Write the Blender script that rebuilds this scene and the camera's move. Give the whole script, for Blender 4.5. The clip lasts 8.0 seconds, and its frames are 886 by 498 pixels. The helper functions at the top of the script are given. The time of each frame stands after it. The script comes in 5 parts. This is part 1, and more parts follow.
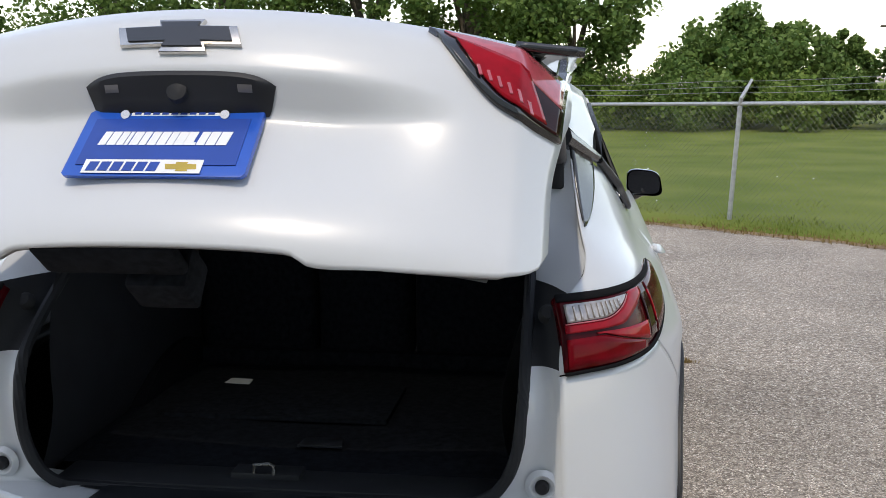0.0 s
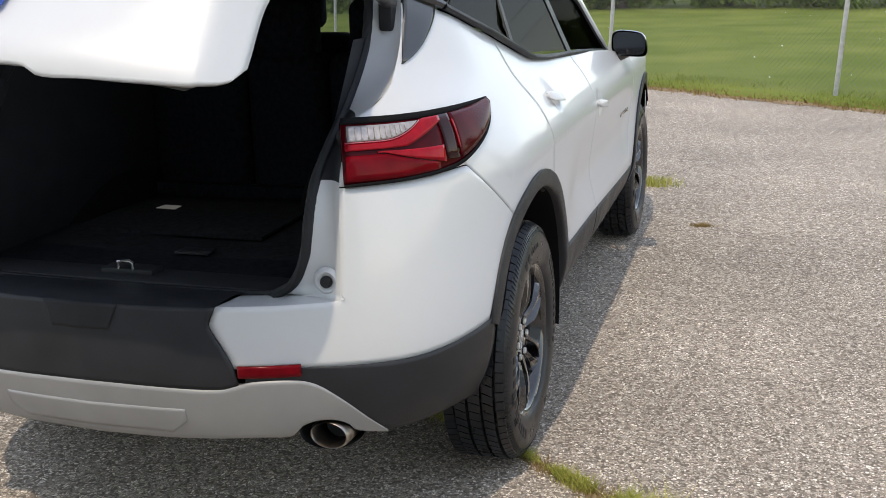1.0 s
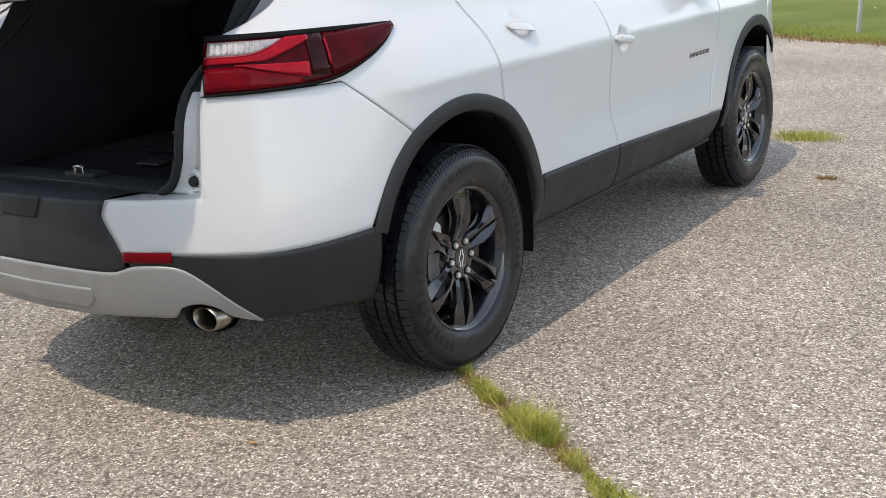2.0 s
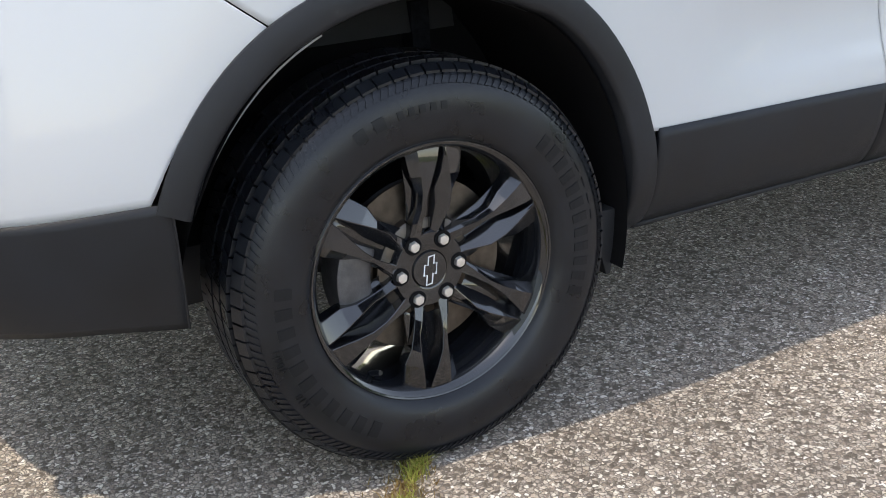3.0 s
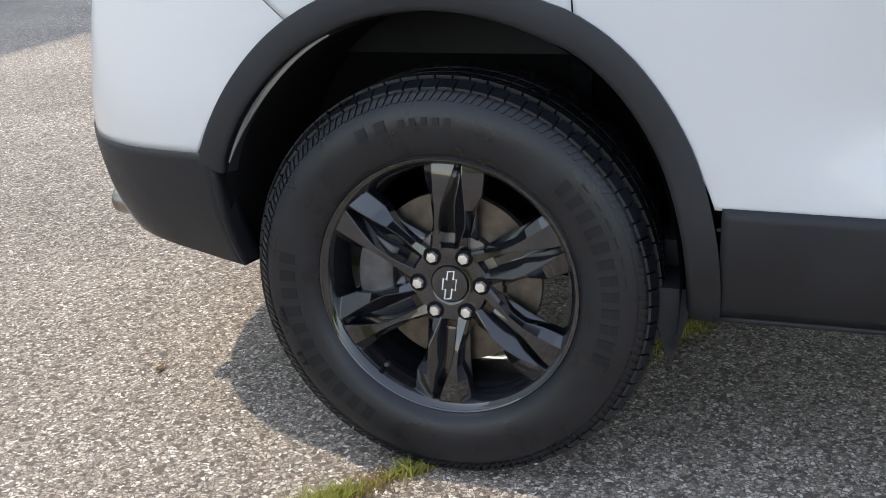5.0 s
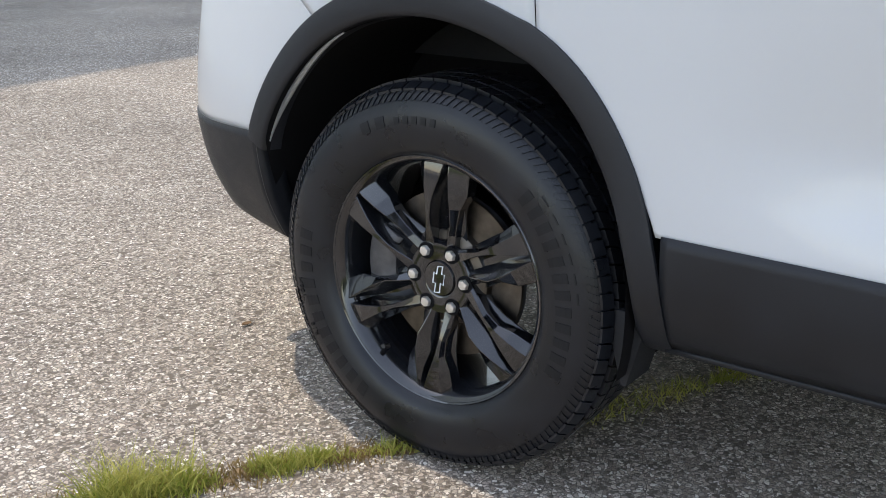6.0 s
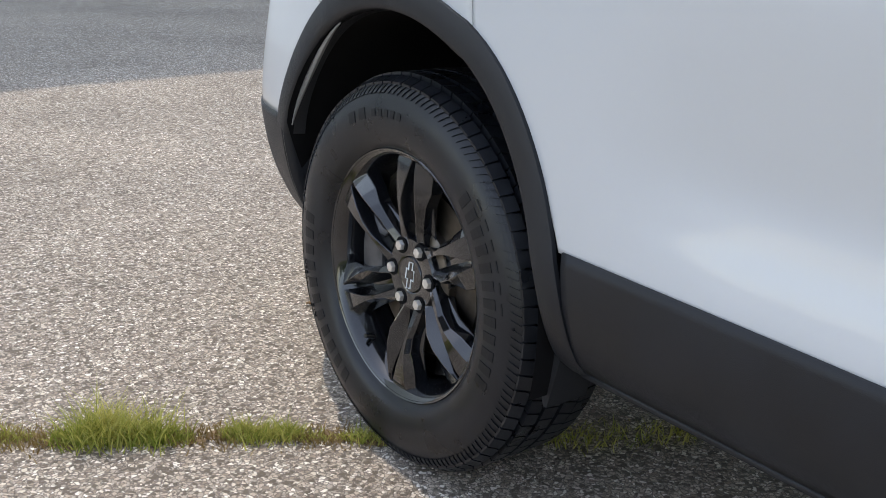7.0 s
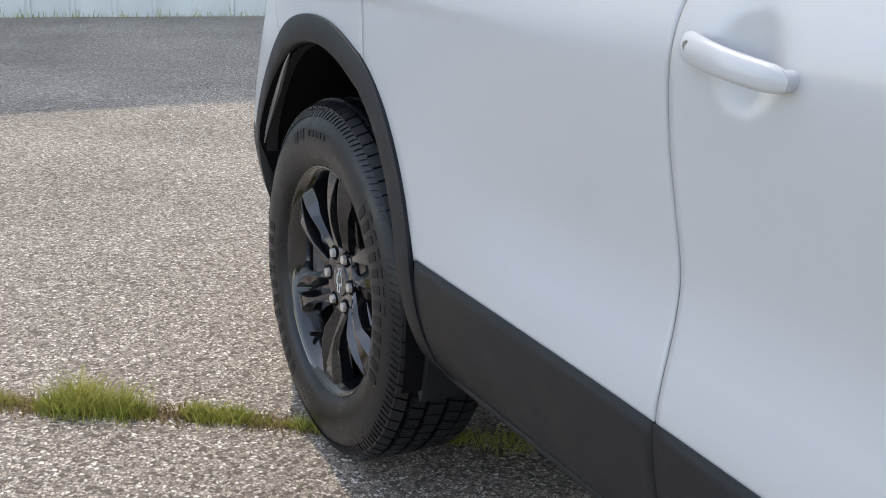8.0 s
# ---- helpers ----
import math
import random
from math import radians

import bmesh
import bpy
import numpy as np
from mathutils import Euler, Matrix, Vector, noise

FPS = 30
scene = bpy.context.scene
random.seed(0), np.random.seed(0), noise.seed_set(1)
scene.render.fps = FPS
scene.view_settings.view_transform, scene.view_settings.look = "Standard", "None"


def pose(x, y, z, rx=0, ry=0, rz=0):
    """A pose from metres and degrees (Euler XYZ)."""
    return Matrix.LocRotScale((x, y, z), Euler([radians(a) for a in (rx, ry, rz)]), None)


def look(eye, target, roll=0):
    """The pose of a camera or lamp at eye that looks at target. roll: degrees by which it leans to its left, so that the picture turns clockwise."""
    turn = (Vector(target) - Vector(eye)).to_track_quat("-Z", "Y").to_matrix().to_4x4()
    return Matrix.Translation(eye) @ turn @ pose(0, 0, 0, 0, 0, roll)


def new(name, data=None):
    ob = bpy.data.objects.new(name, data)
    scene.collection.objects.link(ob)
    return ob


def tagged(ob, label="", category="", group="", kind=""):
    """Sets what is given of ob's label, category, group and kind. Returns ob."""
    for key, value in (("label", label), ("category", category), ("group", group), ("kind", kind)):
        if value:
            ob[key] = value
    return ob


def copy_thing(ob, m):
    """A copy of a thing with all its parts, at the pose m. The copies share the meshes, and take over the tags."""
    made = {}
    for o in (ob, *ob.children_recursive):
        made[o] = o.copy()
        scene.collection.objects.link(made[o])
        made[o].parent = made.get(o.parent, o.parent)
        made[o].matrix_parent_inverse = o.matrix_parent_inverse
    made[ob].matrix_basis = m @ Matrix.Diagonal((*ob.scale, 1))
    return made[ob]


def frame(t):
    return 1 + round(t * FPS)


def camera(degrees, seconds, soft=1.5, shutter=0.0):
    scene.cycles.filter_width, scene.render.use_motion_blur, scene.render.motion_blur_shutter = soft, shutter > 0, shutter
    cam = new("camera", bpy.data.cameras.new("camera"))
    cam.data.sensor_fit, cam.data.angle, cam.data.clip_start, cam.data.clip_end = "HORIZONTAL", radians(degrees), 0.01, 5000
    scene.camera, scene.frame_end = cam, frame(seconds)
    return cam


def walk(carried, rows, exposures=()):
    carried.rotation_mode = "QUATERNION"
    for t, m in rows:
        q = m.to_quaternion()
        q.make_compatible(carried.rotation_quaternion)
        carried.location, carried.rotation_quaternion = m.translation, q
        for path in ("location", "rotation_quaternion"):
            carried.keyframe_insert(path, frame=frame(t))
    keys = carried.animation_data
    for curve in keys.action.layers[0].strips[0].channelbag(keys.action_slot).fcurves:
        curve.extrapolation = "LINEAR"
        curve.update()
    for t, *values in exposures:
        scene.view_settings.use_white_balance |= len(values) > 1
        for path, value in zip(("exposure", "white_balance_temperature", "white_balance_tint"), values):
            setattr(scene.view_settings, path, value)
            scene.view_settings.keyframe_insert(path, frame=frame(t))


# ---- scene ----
cam = camera(46.0, 8.0, soft=0.85)
# the way: past the open tailgate, round the rear corner, along to the rear wheel
PATH = [
    (0.0, look((0.664, -2.914, 1.656), (0.405, -0.958, 1.327), -0.30)),
    (0.5, look((1.135, -3.089, 1.622), (0.761, -1.179, 1.164), -0.60)),
    (1.0, look((1.597, -3.097, 1.566), (1.021, -1.257, 1.031), -1.40)),
    (1.5, look((2.251, -3.139, 1.542), (1.425, -1.408, 0.978), -2.40)),
    (2.0, look((2.802, -2.787, 1.383), (1.685, -1.222, 0.833), -4.20)),
    (2.1, look((2.683, -2.324, 1.283), (1.480, -0.829, 0.718), -4.10)),
    (2.2, look((2.422, -1.643, 1.208), (1.111, -0.291, 0.571), -4.30)),
    (3.3, look((2.495, -0.687, 1.109), (0.793, 0.052, 0.363), -2.57)),
    (3.5, look((2.533, -0.557, 1.134), (0.794, 0.042, 0.348), -2.10)),
    (4.0, look((2.605, -0.266, 1.123), (0.780, 0.019, 0.356), -1.66)),
    (4.5, look((2.596, 0.164, 1.074), (0.734, -0.037, 0.370), -2.45)),
    (6.0, look((2.390, 1.123, 1.065), (0.864, -0.006, 0.433), 0.05)),
    (6.5, look((2.187, 1.343, 1.046), (0.858, -0.013, 0.417), 1.18)),
    (7.0, look((1.967, 1.540, 1.046), (0.824, 0.020, 0.427), 1.94)),
    (7.5, look((1.780, 1.714, 1.055), (0.788, 0.082, 0.461), 2.35)),
    (8.0, look((1.694, 1.958, 1.090), (0.785, 0.271, 0.515), 2.43)),
]
walk(cam, PATH, ((0.0, 1.10, 7350, 11), (0.5, 1.28, 7550, 11), (1.0, 1.42, 7700, 11), (2.0, 1.52, 7700, 11), (3.3, 1.70, 7400, 11), (6.0, 1.64, 7400, 11), (8.0, 1.45, 7300, 11)))

# ---- light ----
SUN_WAY = Vector((0.015, 0.53, -1.0))
sky_world = bpy.data.worlds.new("sky")
scene.world = sky_world
sky_world.use_nodes = True
wn = sky_world.node_tree.nodes
sky_tex = wn.new("ShaderNodeTexSky")
sky_tex.sky_type = "NISHITA"
sky_tex.sun_disc = False
sky_tex.sun_elevation = math.asin(1.0 / SUN_WAY.length)
sky_tex.sun_rotation = math.atan2(-SUN_WAY.x, -SUN_WAY.y)
sky_tex.air_density, sky_tex.dust_density, sky_tex.ozone_density = 1.0, 0.4, 2.5
haze = wn.new("ShaderNodeHueSaturation")
haze.inputs["Saturation"].default_value = 0.72
sky_world.node_tree.links.new(sky_tex.outputs[0], haze.inputs["Color"])
sky_world.node_tree.links.new(haze.outputs[0], wn["Background"].inputs[0])
wn["Background"].inputs[1].default_value = 0.15
sun_data = bpy.data.lights.new("sun", "SUN")
sun_data.energy, sun_data.angle, sun_data.color = 0.85, radians(0.7), (1.0, 0.93, 0.83)
sun = new("sun", sun_data)
sun.matrix_world = look((0, 0, 0), SUN_WAY)


# ---- materials ----
def mat(name, colour, rough=0.5, metal=0.0, coat=0.0, spec=0.5, noise_scale=0, spread=0.15, bump=0.0, bump_scale=200.0, rough_spread=0.0):
    m = bpy.data.materials.new(name)
    m.use_nodes = True
    n, l = m.node_tree.nodes, m.node_tree.links
    p = n["Principled BSDF"]
    p.inputs["Base Color"].default_value = (*colour, 1)
    p.inputs["Roughness"].default_value = rough
    p.inputs["Metallic"].default_value = metal
    p.inputs["Coat Weight"].default_value = coat
    p.inputs["Coat Roughness"].default_value = 0.04
    p.inputs["Specular IOR Level"].default_value = spec
    tc = n.new("ShaderNodeTexCoord")
    if noise_scale:
        t1 = n.new("ShaderNodeTexNoise")
        t1.inputs["Scale"].default_value, t1.inputs["Detail"].default_value = noise_scale, 8
        l.new(tc.outputs["Object"], t1.inputs["Vector"])
        r = n.new("ShaderNodeMapRange")
        r.inputs["From Min"].default_value, r.inputs["From Max"].default_value = 0.3, 0.7
        r.inputs["To Min"].default_value, r.inputs["To Max"].default_value = 1 - spread, 1 + spread
        l.new(t1.outputs["Fac"], r.inputs["Value"])
        v = n.new("ShaderNodeHueSaturation")
        v.inputs["Color"].default_value = (*colour, 1)
        l.new(r.outputs["Result"], v.inputs["Value"])
        l.new(v.outputs["Color"], p.inputs["Base Color"])
        if rough_spread:
            r2 = n.new("ShaderNodeMapRange")
            r2.inputs["From Min"].default_value, r2.inputs["From Max"].default_value = 0.3, 0.7
            r2.inputs["To Min"].default_value, r2.inputs["To Max"].default_value = rough - rough_spread, rough + rough_spread
            l.new(t1.outputs["Fac"], r2.inputs["Value"])
            l.new(r2.outputs["Result"], p.inputs["Roughness"])
    if bump:
        t2 = n.new("ShaderNodeTexNoise")
        t2.inputs["Scale"].default_value, t2.inputs["Detail"].default_value = bump_scale, 4
        l.new(tc.outputs["Object"], t2.inputs["Vector"])
        b = n.new("ShaderNodeBump")
        b.inputs["Strength"].default_value, b.inputs["Distance"].default_value = bump, 0.002
        l.new(t2.outputs["Fac"], b.inputs["Height"])
        l.new(b.outputs["Normal"], p.inputs["Normal"])
    return m


def leafy(name, c1, c2, scale=0.8, rough=0.55):
    """Foliage: two greens by piece and by place, some light through the leaf."""
    m = bpy.data.materials.new(name)
    m.use_nodes = True
    n, l = m.node_tree.nodes, m.node_tree.links
    p = n["Principled BSDF"]
    geo, tc = n.new("ShaderNodeNewGeometry"), n.new("ShaderNodeTexCoord")
    t1 = n.new("ShaderNodeTexNoise")
    t1.inputs["Scale"].default_value = scale
    l.new(tc.outputs["Object"], t1.inputs["Vector"])
    add = n.new("ShaderNodeMath")
    add.operation = "MULTIPLY_ADD"
    l.new(geo.outputs["Random Per Island"], add.inputs[0])
    add.inputs[1].default_value = 0.55
    l.new(t1.outputs["Fac"], add.inputs[2])
    r = n.new("ShaderNodeMapRange")
    r.inputs["From Min"].default_value, r.inputs["From Max"].default_value = 0.4, 1.2
    l.new(add.outputs[0], r.inputs["Value"])
    mix = n.new("ShaderNodeMix")
    mix.data_type = "RGBA"
    mix.inputs[6].default_value, mix.inputs[7].default_value = (*c1, 1), (*c2, 1)
    l.new(r.outputs["Result"], mix.inputs[0])
    l.new(mix.outputs[2], p.inputs["Base Color"])
    p.inputs["Roughness"].default_value = rough
    p.inputs["Specular IOR Level"].default_value = 0.15
    tr = n.new("ShaderNodeBsdfTranslucent")
    l.new(mix.outputs[2], tr.inputs["Color"])
    ms = n.new("ShaderNodeMixShader")
    ms.inputs[0].default_value = 0.3
    l.new(p.outputs[0], ms.inputs[1])
    l.new(tr.outputs[0], ms.inputs[2])
    l.new(ms.outputs[0], n["Material Output"].inputs["Surface"])
    return m


def glassy(name, tint, rough=0.02):
    """A thin tinted pane: clear transmission by tint, with its own mirror gloss."""
    m = bpy.data.materials.new(name)
    m.use_nodes = True
    n, l = m.node_tree.nodes, m.node_tree.links
    n.remove(n["Principled BSDF"])
    tr, gl, ms, fr = n.new("ShaderNodeBsdfTransparent"), n.new("ShaderNodeBsdfGlossy"), n.new("ShaderNodeMixShader"), n.new("ShaderNodeFresnel")
    tr.inputs[0].default_value = (*tint, 1)
    gl.inputs["Roughness"].default_value = rough
    fr.inputs[0].default_value = 1.2
    part_of = n.new("ShaderNodeMath")
    part_of.operation = "MULTIPLY"
    part_of.inputs[1].default_value = 0.05
    l.new(fr.outputs[0], part_of.inputs[0])
    l.new(part_of.outputs[0], ms.inputs[0])
    l.new(tr.outputs[0], ms.inputs[1])
    l.new(gl.outputs[0], ms.inputs[2])
    l.new(ms.outputs[0], n["Material Output"].inputs["Surface"])
    return m


def aggregate(name):
    """Worn chip-seal paving: pale chips in a grey-brown binder, stained and patched."""
    m = bpy.data.materials.new(name)
    m.use_nodes = True
    n, l = m.node_tree.nodes, m.node_tree.links
    p = n["Principled BSDF"]
    tc = n.new("ShaderNodeTexCoord")

    wob = n.new("ShaderNodeTexNoise")
    wob.inputs["Scale"].default_value = 60
    l.new(tc.outputs["Object"], wob.inputs["Vector"])
    warp = n.new("ShaderNodeMix")
    warp.data_type = "RGBA"
    warp.blend_type = "LINEAR_LIGHT"
    warp.inputs[0].default_value = 0.008
    l.new(tc.outputs["Object"], warp.inputs[6])
    l.new(wob.outputs["Color"], warp.inputs[7])
    links_from = warp.outputs[2]
    v1 = n.new("ShaderNodeTexVoronoi")
    v1.inputs["Scale"].default_value = 104
    l.new(links_from, v1.inputs["Vector"])
    edge = n.new("ShaderNodeTexVoronoi")
    edge.feature = "DISTANCE_TO_EDGE"
    edge.inputs["Scale"].default_value = 104
    l.new(links_from, edge.inputs["Vector"])
    sep = n.new("ShaderNodeSeparateColor")
    l.new(v1.outputs["Color"], sep.inputs[0])
    ramp = n.new("ShaderNodeValToRGB")
    e = ramp.color_ramp
    stops = ((0.0, (0.15, 0.12, 0.095)), (0.18, (0.32, 0.262, 0.21)), (0.40, (0.51, 0.43, 0.35)), (0.60, (0.44, 0.38, 0.32)), (0.74, (0.66, 0.59, 0.50)), (0.90, (0.84, 0.79, 0.71)))
    while len(e.elements) < len(stops):
        e.elements.new(0.5)
    for el, (at, c) in zip(e.elements, stops):
        el.position, el.color = at, (*c, 1)
    e.interpolation = "CONSTANT"
    l.new(sep.outputs[0], ramp.inputs[0])
    gap = n.new("ShaderNodeMapRange")
    gap.inputs["From Min"].default_value, gap.inputs["From Max"].default_value = 0.02, 0.16
    l.new(edge.outputs["Distance"], gap.inputs["Value"])
    mix = n.new("ShaderNodeMix")
    mix.data_type = "RGBA"
    mix.inputs[6].default_value = (0.17, 0.147, 0.125, 1)
    l.new(gap.outputs["Result"], mix.inputs[0])
    l.new(ramp.outputs["Color"], mix.inputs[7])
    big = n.new("ShaderNodeTexNoise")
    big.inputs["Scale"].default_value, big.inputs["Detail"].default_value = 0.7, 9
    l.new(tc.outputs["Object"], big.inputs["Vector"])
    br = n.new("ShaderNodeMapRange")
    br.inputs["From Min"].default_value, br.inputs["From Max"].default_value = 0.3, 0.7
    br.inputs["To Min"].default_value, br.inputs["To Max"].default_value = 0.84, 1.30
    l.new(big.outputs["Fac"], br.inputs["Value"])
    fine = n.new("ShaderNodeTexNoise")
    fine.inputs["Scale"].default_value, fine.inputs["Detail"].default_value = 420, 3
    l.new(tc.outputs["Object"], fine.inputs["Vector"])
    fr = n.new("ShaderNodeMapRange")
    fr.inputs["To Min"].default_value, fr.inputs["To Max"].default_value = 0.75, 1.25
    l.new(fine.outputs["Fac"], fr.inputs["Value"])
    both = n.new("ShaderNodeMath")
    both.operation = "MULTIPLY"
    l.new(br.outputs["Result"], both.inputs[0])
    l.new(fr.outputs["Result"], both.inputs[1])
    hs = n.new("ShaderNodeHueSaturation")
    l.new(mix.outputs[2], hs.inputs["Color"])
    l.new(both.outputs[0], hs.inputs["Value"])
    l.new(hs.outputs["Color"], p.inputs["Base Color"])
    p.inputs["Roughness"].default_value = 0.85
    bp = n.new("ShaderNodeBump")
    bp.inputs["Strength"].default_value, bp.inputs["Distance"].default_value = 0.9, 0.004
    hh = n.new("ShaderNodeMath")
    hh.operation = "MULTIPLY_ADD"
    l.new(gap.outputs["Result"], hh.inputs[0])
    l.new(sep.outputs[1], hh.inputs[1])
    l.new(fine.outputs["Fac"], hh.inputs[2])
    l.new(hh.outputs[0], bp.inputs["Height"])
    l.new(bp.outputs["Normal"], p.inputs["Normal"])
    return m


def chips(name):
    """Single stone chips, each its own tone."""
    m = mat(name, (0.3, 0.27, 0.23), 0.8)
    n, l = m.node_tree.nodes, m.node_tree.links
    geo, ramp = n.new("ShaderNodeNewGeometry"), n.new("ShaderNodeValToRGB")
    stops = ((0.0, (0.18, 0.15, 0.13)), (0.3, (0.36, 0.31, 0.26)), (0.6, (0.48, 0.425, 0.365)), (0.82, (0.60, 0.54, 0.46)), (1.0, (0.82, 0.77, 0.69)))
    while len(ramp.color_ramp.elements) < len(stops):
        ramp.color_ramp.elements.new(0.5)
    for el, (at, c) in zip(ramp.color_ramp.elements, stops):
        el.position, el.color = at, (*c, 1)
    l.new(geo.outputs["Random Per Island"], ramp.inputs[0])
    l.new(ramp.outputs["Color"], n["Principled BSDF"].inputs["Base Color"])
    return m


PAINT = mat("white_paint", (0.56, 0.575, 0.595), 0.30, coat=0.55, noise_scale=3.0, spread=0.012)
PLASTIC = mat("black_plastic", (0.0145, 0.0160, 0.0200), 0.46, spec=0.34, noise_scale=9, spread=0.2, bump=0.25, bump_scale=900, rough_spread=0.08)
GLOSS = mat("gloss_black", (0.009, 0.010, 0.0125), 0.12, coat=1.0, noise_scale=6, spread=0.2)
RUBBER = mat("tyre_rubber", (0.0090, 0.0106, 0.0143), 0.33, spec=0.40, noise_scale=14, spread=0.25, bump=0.15, bump_scale=500, rough_spread=0.1)
SILVER = mat("silver_trim", (0.27, 0.275, 0.28), 0.42, metal=0.25, noise_scale=8, spread=0.06, bump=0.05, bump_scale=900)
CHROME = mat("chrome", (0.62, 0.59, 0.55), 0.2, metal=1.0, noise_scale=30, spread=0.1)
NUT = mat("bright_nut", (0.78, 0.76, 0.73), 0.3, metal=0.75, noise_scale=60, spread=0.1)
PIPE = mat("sooted_steel", (0.34, 0.31, 0.28), 0.3, metal=1.0, noise_scale=35, spread=0.3)
SOIL = mat("joint_soil", (0.23, 0.165, 0.10), 0.95, noise_scale=60, spread=0.4, bump=0.8, bump_scale=300)
STEEL = mat("brake_steel", (0.12, 0.105, 0.092), 0.42, metal=1.0, noise_scale=40, spread=0.25, bump=0.1, bump_scale=300)
CASTING = mat("cast_iron", (0.11, 0.11, 0.118), 0.5, metal=0.6, noise_scale=30, spread=0.3, bump=0.3, bump_scale=200)
CARPET = mat("black_carpet", (0.013, 0.0145, 0.018), 0.95, spec=0.05, noise_scale=60, spread=0.4, bump=0.6, bump_scale=700)
TRIM = mat("dark_trim", (0.017, 0.018, 0.021), 0.6, spec=0.25, noise_scale=12, spread=0.2, bump=0.2, bump_scale=700)
GREYTRIM = mat("grey_inner_trim", (0.16, 0.15, 0.145), 0.6, noise_scale=9, spread=0.1)
RED = mat("red_lens", (0.13, 0.002, 0.006), 0.06, coat=0.0, spec=0.09, noise_scale=25, spread=0.2)
REDDARK = mat("dark_red_lens", (0.055, 0.0015, 0.004), 0.1, coat=0.0, spec=0.09, noise_scale=18, spread=0.3)
SMOKE = mat("smoked_lens", (0.022, 0.003, 0.004), 0.05, coat=0.0, spec=0.16, noise_scale=22, spread=0.35)
REDLIT = mat("bright_red_lens", (0.29, 0.004, 0.012), 0.08, coat=0.0, spec=0.16, noise_scale=30, spread=0.2)
CLEAR = mat("clear_lens", (0.36, 0.33, 0.32), 0.16, metal=0.3, coat=1.0, noise_scale=60, spread=0.25)
PINK = mat("pale_red_lens", (0.42, 0.07, 0.09), 0.12, coat=1.0, noise_scale=40, spread=0.2)
SMOKED = mat("smoked_quarter_glass", (0.02, 0.022, 0.025), 0.22, coat=0.5, noise_scale=5, spread=0.1)
BLUE = mat("blue_plate", (0.008, 0.085, 0.46), 0.3, coat=0.4, noise_scale=10, spread=0.08)
BLUEDARK = mat("blue_plate_face", (0.010, 0.055, 0.32), 0.35, coat=0.2, noise_scale=10, spread=0.08)
# deep black for liner and lamp rims, and for painted shade in seams and wells
DEEPBLACK = mat("deep_black_and_gap_shade", (0.008, 0.008, 0.009), 0.9, spec=0.1, noise_scale=20, spread=0.1)
RAISED = mat("raised_rubber", (0.0065, 0.0075, 0.0100), 0.48, spec=0.29, noise_scale=14, spread=0.25)
WHITEP = mat("white_print", (0.78, 0.79, 0.80), 0.4, noise_scale=20, spread=0.03)
GOLD = mat("gold_print", (0.55, 0.40, 0.08), 0.35, metal=0.4, noise_scale=20, spread=0.1)
PAPER = mat("white_paper", (0.75, 0.75, 0.74), 0.7, noise_scale=30, spread=0.04)
WINDOW = glassy("tinted_glass", (0.10, 0.11, 0.105))
CLEARWIN = glassy("clear_glass", (0.55, 0.6, 0.58))
# mirror colour kept dark to stand in for the dark surroundings it reflects
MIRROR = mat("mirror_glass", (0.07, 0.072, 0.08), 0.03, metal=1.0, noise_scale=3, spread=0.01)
GALV = mat("galvanised_steel", (0.42, 0.43, 0.44), 0.45, metal=0.6, noise_scale=20, spread=0.15)
WIRE = mat("weathered_wire", (0.20, 0.205, 0.20), 0.6, metal=0.3, noise_scale=15, spread=0.2)
CRACK = mat("crack_dirt", (0.10, 0.085, 0.07), 0.95, noise_scale=40, spread=0.4)
SIDING = mat("pale_metal_siding", (0.74, 0.77, 0.75), 0.45, noise_scale=1.5, spread=0.08, rough_spread=0.1)
PAVING = aggregate("paving_chips")
CHIPS = chips("loose_chips")
GRASS = leafy("grass_blades", (0.17, 0.235, 0.030), (0.60, 0.54, 0.17), 6.0)
FIELD = leafy("field_grass", (0.135, 0.190, 0.034), (0.33, 0.36, 0.095), 0.6, 0.85)
STRAW = leafy("dry_grass", (0.20, 0.13, 0.05), (0.36, 0.27, 0.12), 5.0)
LEAF = leafy("tree_leaves", (0.065, 0.125, 0.03), (0.20, 0.275, 0.075), 0.35)
LEAF2 = leafy("bush_leaves", (0.08, 0.15, 0.028), (0.25, 0.32, 0.08), 0.5)
BARK = mat("bark", (0.10, 0.08, 0.06), 0.9, noise_scale=8, spread=0.3, bump=0.8, bump_scale=30)


# ---- helpers for meshes ----
def part(name, bm, material, parent=None, label="", smooth=40.0):
    me = bpy.data.meshes.new(name)
    bm.to_mesh(me)
    bm.free()
    me.materials.append(material)
    if smooth:
        me.polygons.foreach_set("use_smooth", [True] * len(me.polygons))
        me.set_sharp_from_angle(angle=radians(smooth))
    ob = new(name, me)
    if parent:
        ob.parent = parent
    if label:
        tagged(ob, label)
    return ob


def thick(ob, depth, offset=-1.0):
    mod = ob.modifiers.new("shell", "SOLIDIFY")
    mod.thickness, mod.offset = depth, offset
    return ob


def flip(bm, side):
    """Mirror to the other side of the car."""
    if side < 0:
        bmesh.ops.scale(bm, vec=(-1, 1, 1), verts=bm.verts)
        bmesh.ops.reverse_faces(bm, faces=bm.faces)
    return bm


